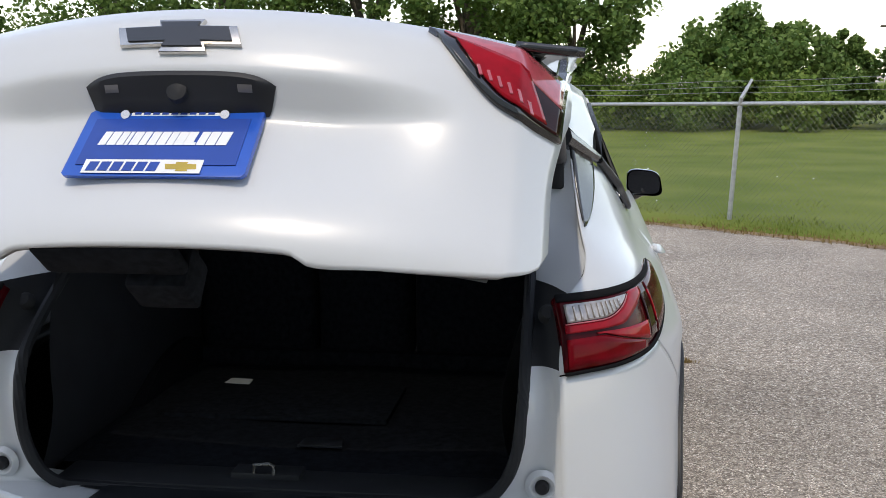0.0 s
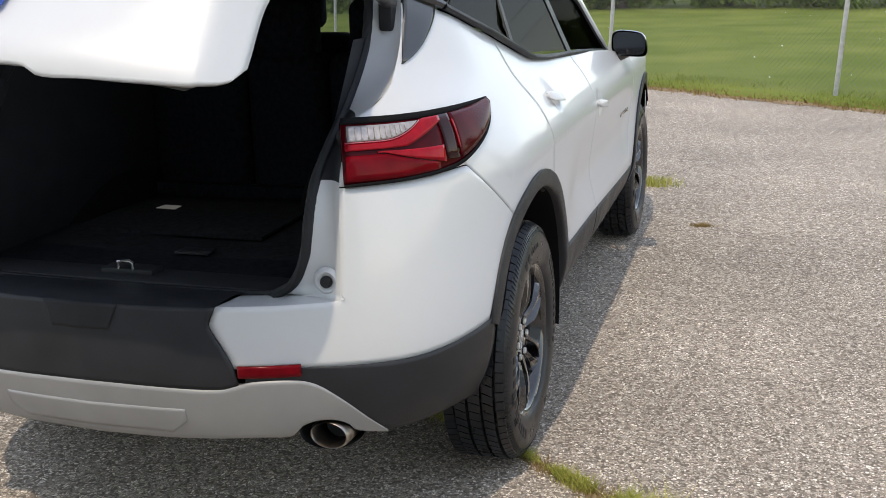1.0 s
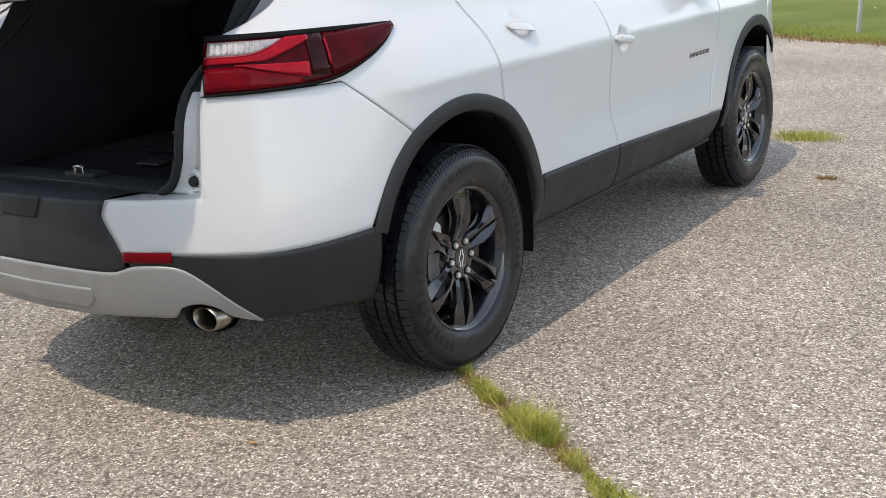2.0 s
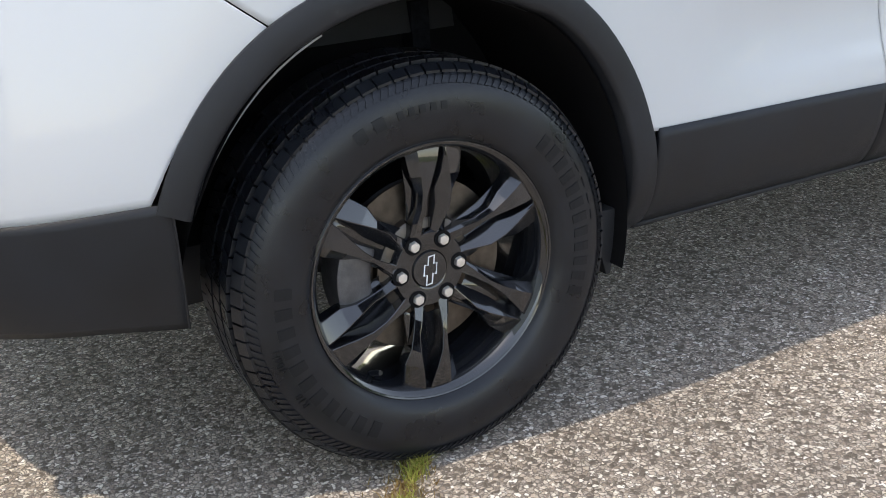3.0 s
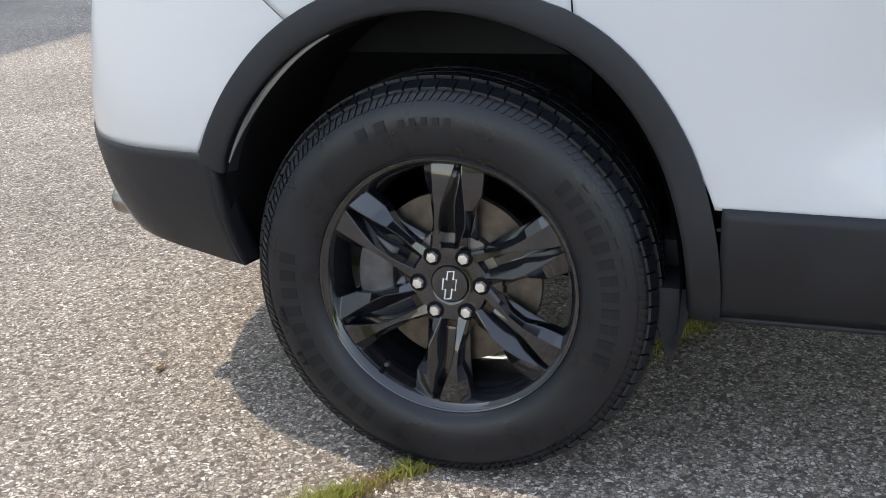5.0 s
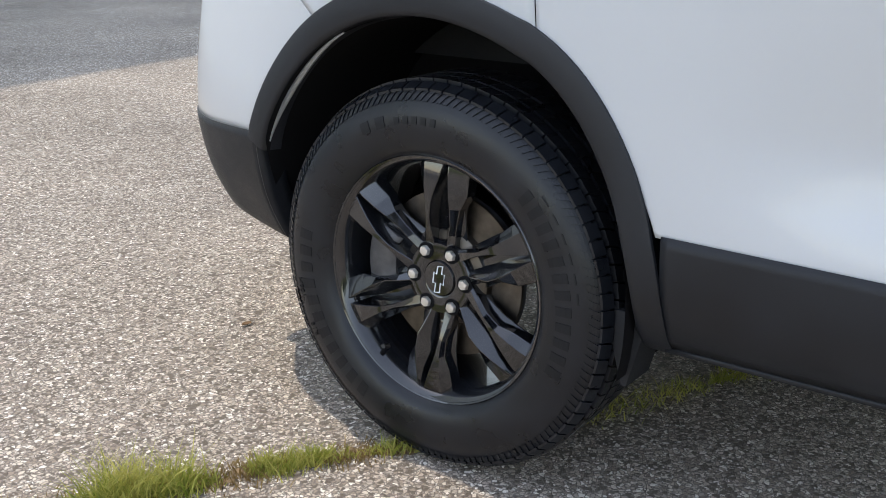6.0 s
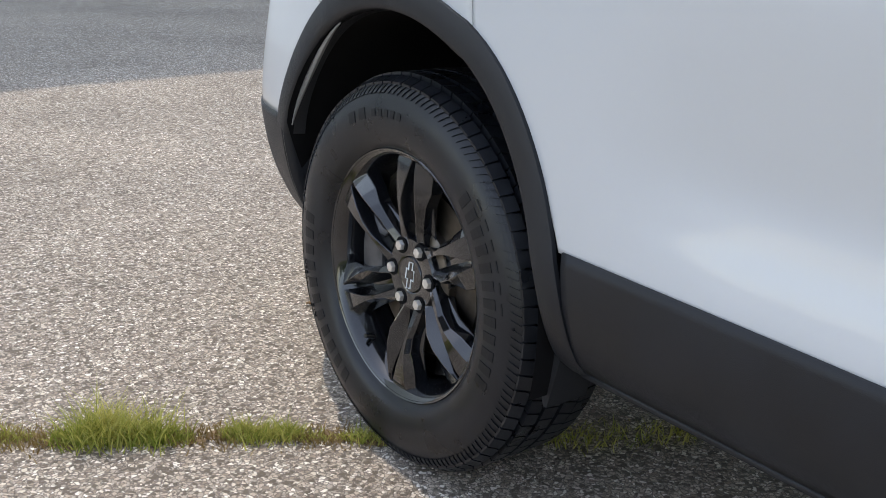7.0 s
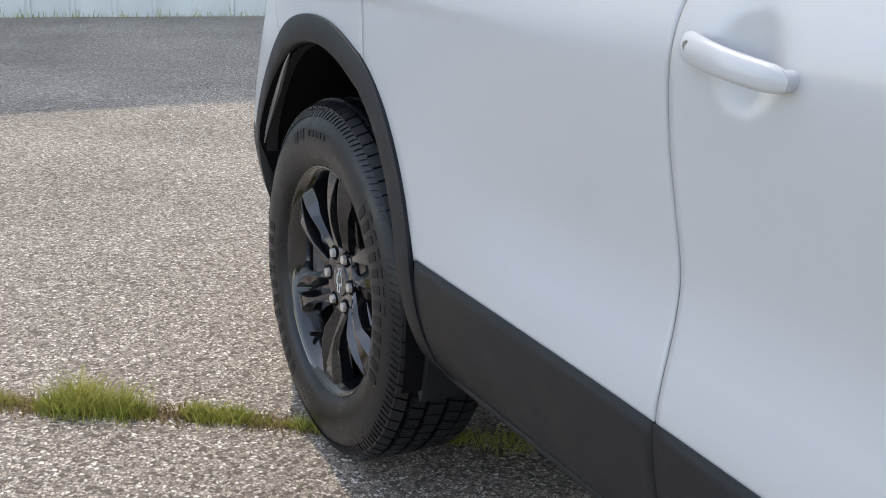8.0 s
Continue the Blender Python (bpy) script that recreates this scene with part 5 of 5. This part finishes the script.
def fence_at(p, q, z=0.0):
    """p along the fence, q beyond it."""
    return FENCE_0 + FENCE_D * p + FENCE_N * q + Vector((0, 0, z))


def on_fence(p, q, z):
    """A place on the fence itself, which leans along its run and grows taller where the ground falls."""
    return fence_at(p + 0.06 * z, q, z * (1 + 0.018 * min(8, max(-8, p))))


tagged(part("ground", grid(lambda u, v: Vector((-900 + 1800 * u, -900 + 1800 * v, 0)), 2, 2), PAVING), "worn chip-seal paving with pale stone chips", "paving", kind="structure")


def rough_edge(p):
    return -0.42 + 0.10 * noise.noise((p * 0.7, 3.1, 0)) + 0.07 * noise.noise((p * 3.1, 1.7, 0))


tagged(part("field", grid(lambda u, v: (lambda p: fence_at(p, rough_edge(p) + (320 * v ** 4 if v else 0), 0.012 + 0.05 * min(1, 6 * v)))(-60 + 120 * u), 480, 24), FIELD), "mown green grass field behind the fence", "grass", kind="structure")


def strands(name, count, place, height, width, material, lean=0.5, seed=1, parent=None):
    """Many single grass blades, each a bent, tapering strip."""
    rng = random.Random(seed)
    V, F = [], []
    for _ in range(count):
        got = place(rng)
        if not got:
            continue
        x, y, z, scale = got
        a, h, w = rng.uniform(0, 6.28), height * scale * rng.uniform(0.5, 1.15), width * rng.uniform(0.7, 1.3)
        b, l = rng.uniform(0, 6.28), lean * h * rng.uniform(0.2, 1.0)
        dx, dy, lx, ly = w * math.cos(a), w * math.sin(a), l * math.cos(b), l * math.sin(b)
        k = len(V)
        V += [(x - dx, y - dy, z), (x + dx, y + dy, z), (x + dx * 0.7 + lx * 0.4, y + dy * 0.7 + ly * 0.4, z + h * 0.6), (x - dx * 0.7 + lx * 0.4, y - dy * 0.7 + ly * 0.4, z + h * 0.6), (x + lx, y + ly, z + h)]
        F += [(k, k + 1, k + 2, k + 3), (k + 3, k + 2, k + 4)]
    me = bpy.data.meshes.new(name)
    me.from_pydata(V, [], F)
    me.materials.append(material)
    ob = new(name, me)
    ob.parent = parent
    return ob


def in_field(rng):
    p, q = rng.uniform(-14, 9), rng.random() ** 1.6 * 9 - 0.4
    if q < rough_edge(p):
        return None
    v = fence_at(p, q)
    return v.x, v.y, 0.02, 0.6 + 0.5 * noise.noise((p * 0.8, q * 0.8, 0)) + 0.5 * max(0, 1 - abs(q) / 0.8)


tagged(strands("field_blades", 60000, in_field, 0.085, 0.006, FIELD, 0.6, 3), "green grass blades beyond the fence", "grass", kind="stuff")


def blossom(rng):
    p, q = rng.uniform(-10, 9), 0.6 + rng.random() ** 1.3 * 14
    v = fence_at(p, q)
    return v.x, v.y, 0.07, 1.0


tagged(strands("field_flowers", 70, blossom, 0.02, 0.012, WHITEP, 0.2, 6), "small white wild flowers scattered in the field", "flowers", kind="stuff")


def at_edge(rng):
    p = rng.uniform(-14, 9)
    q = rough_edge(p) + rng.gauss(0.06, 0.09)
    v = fence_at(p, q)
    return v.x, v.y, 0.0, 0.5 + rng.random()


tagged(strands("edge_weeds", 15000, at_edge, 0.055, 0.007, STRAW, 0.9, 4), "dry brown weeds along the paving's edge", "weeds", kind="stuff")

tagged(part("field_edge", grid(lambda u, v: (lambda p: fence_at(p, rough_edge(p) - 0.09 - 0.05 * noise.noise((p * 2.3, 8.0, 0)) + v * (0.30 + 0.14 * noise.noise((p * 1.7, 5.0, 0))), 0.004 + 0.05 * v))(-40 + 70 * u), 560, 4), SOIL), "bare brown soil along the paving's edge", "soil", kind="structure")

# grass in the paving's joint, from under the car outwards
JOINT = spline([(-0.6, 0.62, 0), (0.2, 0.33, 0), (0.62, 0.12, 0), (0.86, -0.03, 0), (1.03, -0.16, 0), (1.13, -0.232, 0), (1.24, -0.295, 0), (1.37, -0.372, 0), (1.49, -0.447, 0), (1.62, -0.54, 0), (1.9, -0.74, 0), (2.3, -1.02, 0)], 16)


def tuft(lo, hi, spread, seed, count, height, material):
    def put(rng):
        f = rng.uniform(lo, hi)
        k = min(int(f * (len(JOINT) - 1)), len(JOINT) - 2)
        p = JOINT[k].lerp(JOINT[k + 1], f * (len(JOINT) - 1) - k)
        e = math.sin(math.pi * (f - lo) / (hi - lo)) ** 0.5
        return p.x + rng.gauss(0, spread * e), p.y + rng.gauss(0, spread * e), 0.0, (0.35 + 0.75 * e) * (0.75 + 0.9 * noise.noise((p.x * 22, p.y * 22, seed)))
    return strands("grass_tuft", int(count * 1.15), put, height, 0.0014, material, 1.35, seed)


def joint_f(x):
    return min(range(len(JOINT)), key=lambda k: abs(JOINT[k].x - x)) / (len(JOINT) - 1)


TUFTS = (
    (0.86, 0.975, 0.012, 260, 0.032, GRASS), (0.985, 1.035, 0.010, 90, 0.026, GRASS), (1.035, 1.165, 0.020, 760, 0.052, GRASS),
    (1.225, 1.335, 0.024, 760, 0.060, GRASS), (1.315, 1.455, 0.027, 950, 0.064, GRASS), (1.50, 1.60, 0.018, 280, 0.036, GRASS), (1.62, 2.0, 0.022, 1300, 0.05, GRASS),
    (0.88, 1.06, 0.026, 420, 0.020, STRAW), (1.10, 1.26, 0.030, 420, 0.022, STRAW), (1.42, 1.60, 0.034, 560, 0.024, STRAW),
    (0.25, 0.66, 0.03, 500, 0.035, GRASS), (-0.5, 0.25, 0.03, 1200, 0.05, GRASS),
)
for n, (x0, x1, sp, count, h, m) in enumerate(TUFTS):
    dry = m is STRAW
    tagged(tuft(joint_f(x0), joint_f(x1), sp, 20 + n, count, h, m), "dry brown grass in a paving joint" if dry else "yellow-green grass tuft growing in a paving joint", "grass", "grass in the joint", "stuff")


def front_tuft(rng):
    return 0.82 + rng.gauss(0, 0.10), 4.22 + rng.gauss(0, 0.06), 0.0, 1.0


tagged(strands("grass_tuft", 700, front_tuft, 0.06, 0.002, GRASS, 0.8, 41), "small green tuft by the front wheel", "grass", "grass in the joint", "stuff")

def spot(rng):
    return 1.27 + rng.gauss(0, 0.035), 3.10 + rng.gauss(0, 0.02), 0.0, 0.7


tagged(strands("dry_tuft", 140, spot, 0.03, 0.003, STRAW, 0.9, 43), "small flattened dry tuft on the paving", "grass", kind="stuff")


def crack(points, width, seed):
    """A hairline crack: a thin dark strip with an uneven edge."""
    rng = random.Random(seed)
    pts = spline([(*p, 0) for p in points], 14)
    bm = bmesh.new()
    rows = []
    for k, p in enumerate(pts):
        d = (pts[min(k + 1, len(pts) - 1)] - pts[max(k - 1, 0)]).normalized()
        side_way = Vector((-d.y, d.x, 0))
        c = p + side_way * rng.gauss(0, 0.012)
        w = width * rng.uniform(0.3, 1.2)
        rows.append((bm.verts.new((c.x - side_way.x * w, c.y - side_way.y * w, 0.0012)), bm.verts.new((c.x + side_way.x * w, c.y + side_way.y * w, 0.0012))))
    for q, w in zip(rows, rows[1:]):
        bm.faces.new((q[0], w[0], w[1], q[1]))
    return tagged(part("paving_crack", bm, CRACK, None, "", 0), "thin dark crack in the paving", "crack", kind="structure")


crack([(0.78, 4.15), (1.04, 4.77), (1.22, 5.07), (1.8, 5.38), (2.48, 5.41), (3.6, 5.2)], 0.004, 71)
crack([(0.95, 3.05), (1.27, 3.10), (1.6, 2.9), (2.0, 2.65), (2.7, 2.4), (3.6, 2.2)], 0.0035, 72)
soil = crack([(0.80, 0.01), (0.86, -0.03), (1.03, -0.16), (1.13, -0.232), (1.24, -0.295), (1.37, -0.372), (1.49, -0.447), (1.9, -0.74)], 0.020, 75)
soil.name = "joint_soil"
soil.data.materials[0] = SOIL
tagged(soil, "brown soil in a paving joint", "soil", kind="structure")
crack([(2.3, -1.02), (2.7, -1.35), (3.1, -1.5), (3.6, -2.0)], 0.004, 73)

# loose and bedded chips where the paving is seen closest
rng = random.Random(8)
V, F = [], []
for _ in range(64000):
    x, y = rng.uniform(-0.3, 2.6), rng.uniform(-2.4, 2.2)
    r, a0, hgt = rng.uniform(0.0022, 0.0052), rng.uniform(0, 6.28), rng.uniform(0.15, 0.5)
    k = len(V)
    for j in range(5):
        a = a0 + j * 1.2566
        rr = r * rng.uniform(0.75, 1.2)
        V.append((x + rr * math.cos(a), y + rr * math.sin(a), -0.0005))
    V.append((x + r * 0.3 * math.cos(a0), y + r * 0.3 * math.sin(a0), r * hgt))
    V.append((x - r * 0.3 * math.cos(a0), y - r * 0.3 * math.sin(a0), r * hgt * rng.uniform(0.7, 1.1)))
    F += [(k, k + 1, k + 5), (k + 1, k + 2, k + 6, k + 5), (k + 2, k + 3, k + 6), (k + 3, k + 4, k + 6), (k + 4, k, k + 5, k + 6)]
me = bpy.data.meshes.new("stone_chips")
me.from_pydata(V, [], F)
me.materials.append(CHIPS)
tagged(new("stone_chips", me), "pale tan and grey stone chips in the paving", "gravel", kind="stuff")

# chain-link fence
fence = tagged(new("chain_link_fence"), "galvanised chain-link fence with a top rail and barbed wire arms", "fence")
RAIL, SPAN = 1.33, 3.27
for k in range(-9, 8):
    p = k * SPAN
    post = part("post", tube([on_fence(p, 0, -0.02), on_fence(p, 0, RAIL)], 0.026, 12), GALV, fence)
    part("post_arm", tube([on_fence(p, 0, RAIL - 0.01), on_fence(p + 0.02, -0.03, RAIL + 0.06), on_fence(p + 0.06, 0.10, RAIL + 0.26)], [0.03, 0.024, 0.016], 8), GALV, post)
part("top_rail", tube([on_fence(-30, -0.01, RAIL), on_fence(-10, -0.01, RAIL + 0.01), on_fence(10, -0.01, RAIL), on_fence(24, -0.01, RAIL)], 0.021, 10), GALV, fence)
for q, z in ((0.03, 0.12), (0.06, 0.18), (0.095, 0.245)):
    part("barbed_wire", tube([on_fence(-30 + 0.55 * k, q, RAIL + z + 0.008 * math.sin(k * 1.9)) for k in range(98)], 0.0022, 4), GALV, fence)
V, F = [], []
step, top, n = 0.060, RAIL - 0.02, 0
for k in range(int(54 / step)):
    p0 = -30 + k * step
    for d, q in ((1, 0.004), (-1, -0.004)):
        a, b = on_fence(p0, q, 0.03), on_fence(p0 + d * (top - 0.03) * 0.92, q, top)
        k0 = len(V)
        for e in (a, b):
            for t in range(3):
                V.append(tuple(e + FENCE_D * (0.0016 * math.cos(t * 2.094)) + FENCE_N * (0.0016 * math.sin(t * 2.094))))
        F += [(k0 + t, k0 + (t + 1) % 3, k0 + 3 + (t + 1) % 3, k0 + 3 + t) for t in range(3)]
me = bpy.data.meshes.new("wire_mesh")
me.from_pydata(V, [], F)
me.materials.append(WIRE)
mesh_ob = tagged(new("wire_mesh", me), kind="stuff")
mesh_ob.parent = fence


# ---- trees and shrubs beyond the field ----
def tree(x, y, height, radius, seed, material, low=0.25, label="leafy green tree with an uneven crown", category="tree", name="tree", leaf=0.15, count=13000):
    rng = random.Random(seed)
    root = tagged(new(name), label, category)
    root.location = (x, y, 0)
    if category == "tree":
        bm = bmesh.new()
        fork = height * 0.45
        tube([(0, 0, -0.1), (rng.uniform(-.1, .1), rng.uniform(-.1, .1), fork * 0.5), (rng.uniform(-.2, .2), rng.uniform(-.2, .2), fork)], [0.035 * height, 0.028 * height, 0.02 * height], 8, False, bm)
        for k in range(6):
            a = k * 1.05 + rng.uniform(0, 0.6)
            e = Vector((radius * 0.6 * math.cos(a), radius * 0.6 * math.sin(a), height * rng.uniform(0.6, 0.9)))
            m = Vector((e.x * 0.4, e.y * 0.4, fork + (e.z - fork) * 0.55))
            tube([(0, 0, fork * rng.uniform(0.6, 0.95)), m, e], [0.016 * height, 0.010 * height, 0.003 * height], 6, False, bm)
        part("trunk", bm, BARK, root)
    V, F = [], []
    clumps = []
    for k in range(64):
        while True:
            q = Vector((rng.uniform(-1, 1), rng.uniform(-1, 1), rng.uniform(-1, 1)))
            if 0.25 < q.length < 1:
                break
        z = height * (low + (1 - low) * (q.z * 0.5 + 0.5))
        f = 1.0 - 0.45 * abs(q.z) ** 2
        clumps.append((Vector((q.x * radius * f, q.y * radius * f, z)), radius * rng.uniform(0.14, 0.34)))
    for k in range(count):
        c, r = clumps[rng.randrange(len(clumps))]
        d = Vector((rng.gauss(0, 1), rng.gauss(0, 1), rng.gauss(0, 0.8))).normalized() * r * rng.random() ** 0.45
        p = c + d
        if p.z < 0.05:
            continue
        a = Vector((rng.gauss(0, 1), rng.gauss(0, 1), rng.gauss(0, 0.7))).normalized()
        b = a.orthogonal().normalized()
        b = (b * math.cos(k) + a.cross(b) * math.sin(k))
        l, w = leaf * rng.uniform(0.6, 1.5), leaf * rng.uniform(0.3, 0.6)
        i = len(V)
        V += [tuple(p - a * l * 0.5), tuple(p + b * w), tuple(p + a * l * 0.6), tuple(p - b * w)]
        F.append((i, i + 1, i + 2, i + 3))
    me = bpy.data.meshes.new("crown")
    me.from_pydata(V, [], F)
    me.materials.append(material)
    new("crown", me).parent = root
    return root


rng = random.Random(5)
for x, y, h, r in ((-26, 30, 8, 3.5), (-20, 29, 7.5, 3.2), (-14.5, 30, 8, 3.2), (-10, 29, 7.2, 3.0), (-6, 29.5, 7.5, 3.0), (-2.6, 28.5, 6.8, 2.6), (0.4, 29.5, 5.6, 2.2), (5.3, 30, 3.6, 1.9), (7.2, 31, 3.3, 1.6), (8.9, 32, 2.9, 0.9), (11.5, 30, 3.4, 1.8), (15, 30, 4.5, 2.2), (20, 29, 5, 2.5), (26, 28, 6, 3)):
    tree(x, y, h, r, int(x * 7) + 200, LEAF, 0.06)
for k in range(34):
    x = -26 + 1.42 * k + rng.uniform(-0.5, 0.5)
    tree(x, 27.6 + rng.uniform(-0.8, 1.2), rng.uniform(1.5, 2.7), rng.uniform(1.0, 1.6), 300 + k, LEAF2 if k % 3 else LEAF, 0.02, "dense green shrub at the field's far edge", "shrub", "shrub", 0.12, 3000)

pole = tagged(new("utility_pole"), "slim pale utility pole with a crossarm beyond the fence", "utility pole")
part("shaft", tube([(9.75, 28.6, 0), (9.85, 28.6, 5.6)], [0.055, 0.04], 10), mat("weathered_wood", (0.34, 0.30, 0.26), 0.8, noise_scale=12, spread=0.2, bump=0.4, bump_scale=60), pole)
part("crossarm", tube([(9.0, 28.55, 2.95), (10.6, 28.55, 2.99)], 0.035, 6), BARK, pole)
for k, z in enumerate((4.6, 5.2)):
    part("cable", tube([(9.8 - 22 + 2.2 * j, 28.6 + 0.9 * j - 9, z + 0.012 * (j - 10) ** 2 - 0.4) for j in range(21)], 0.006, 4), TRIM, pole)

# ---- metal-clad building behind the start of the way ----
shed = tagged(new("metal_building"), "pale metal-clad building with ribbed siding, closed wall", "building")
WX0, WX1, WH = -16.0, 12.0, 12.2


def wall_y(x):
    return -11.02 + 0.09 * (x - 0.5)


for k in range(int((WX1 - WX0) / 0.49)):
    x = WX0 + 0.49 * k
    pr = ((0.0, 0.0), (0.02, 0.028), (0.05, 0.028), (0.07, 0.0), (0.25, 0.004), (0.486, 0.0))
    bm = bmesh.new()
    vs = [[bm.verts.new((x + a, wall_y(x + a) + b, z)) for a, b in pr] for z in (0.0, WH)]
    for i in range(len(pr) - 1):
        bm.faces.new((vs[0][i], vs[0][i + 1], vs[1][i + 1], vs[1][i]))
    part("siding_panel", bm, SIDING, shed, "", 0)
bm = bmesh.new()
q = [bm.verts.new(p) for p in ((WX0, wall_y(WX0) - 0.05, 0), (WX1, wall_y(WX1) - 0.05, 0), (WX1, -26, 0), (WX0, -26, 0), (WX0, wall_y(WX0) - 0.05, WH - 0.05), (WX1, wall_y(WX1) - 0.05, WH - 0.05), (WX1, -26, WH - 0.05), (WX0, -26, WH - 0.05))]
for f in ((0, 1, 5, 4), (1, 2, 6, 5), (2, 3, 7, 6), (3, 0, 4, 7), (4, 5, 6, 7)):
    bm.faces.new([q[i] for i in f])
part("wall", bm, SIDING, shed, "", 0)
part("roof_edge", box(WX0 - 0.1, WX1 + 0.1, -26.2, -11.9, WH - 0.04, WH + 0.12, 0.02), SIDING, shed)


def wall_foot(rng):
    x = rng.uniform(-8, 4)
    return x, wall_y(x) + 0.04 + abs(rng.gauss(0, 0.06)), 0, 0.3 + rng.random() ** 3


tagged(strands("wall_foot_weeds", 900, wall_foot, 0.12, 0.004, GRASS, 0.8, 61), "sparse weeds at the foot of the metal wall", "weeds", kind="stuff")

# the slip of paper in the cargo bay
tagged(part("paper_slip", prism([(-0.035, -0.022), (0.040, -0.028), (0.036, 0.022), (-0.030, 0.026)], 0.0015, lambda a, b, c: (-0.31 + a, -0.09 + b, 0.7815 + c + 0.25 * a * a)), PAPER), "white slip of paper lying on the cargo floor", "paper")

# a dry leaf by the rear bumper
DRY = mat("dry_leaf", (0.30, 0.19, 0.10), 0.85, noise_scale=60, spread=0.3)
tagged(part("dry_leaf", grid(lambda u, v: Vector((0.641 + 0.034 * (u - 0.5), -0.816 + 0.018 * (v - 0.5) * math.sin(math.pi * (0.06 + 0.88 * u)), 0.0015 + 0.02 * (v - 0.5) ** 2 + 0.003 * u * u)), 10, 6), DRY), "small curled orange-brown dry leaf on the paving", "leaf")
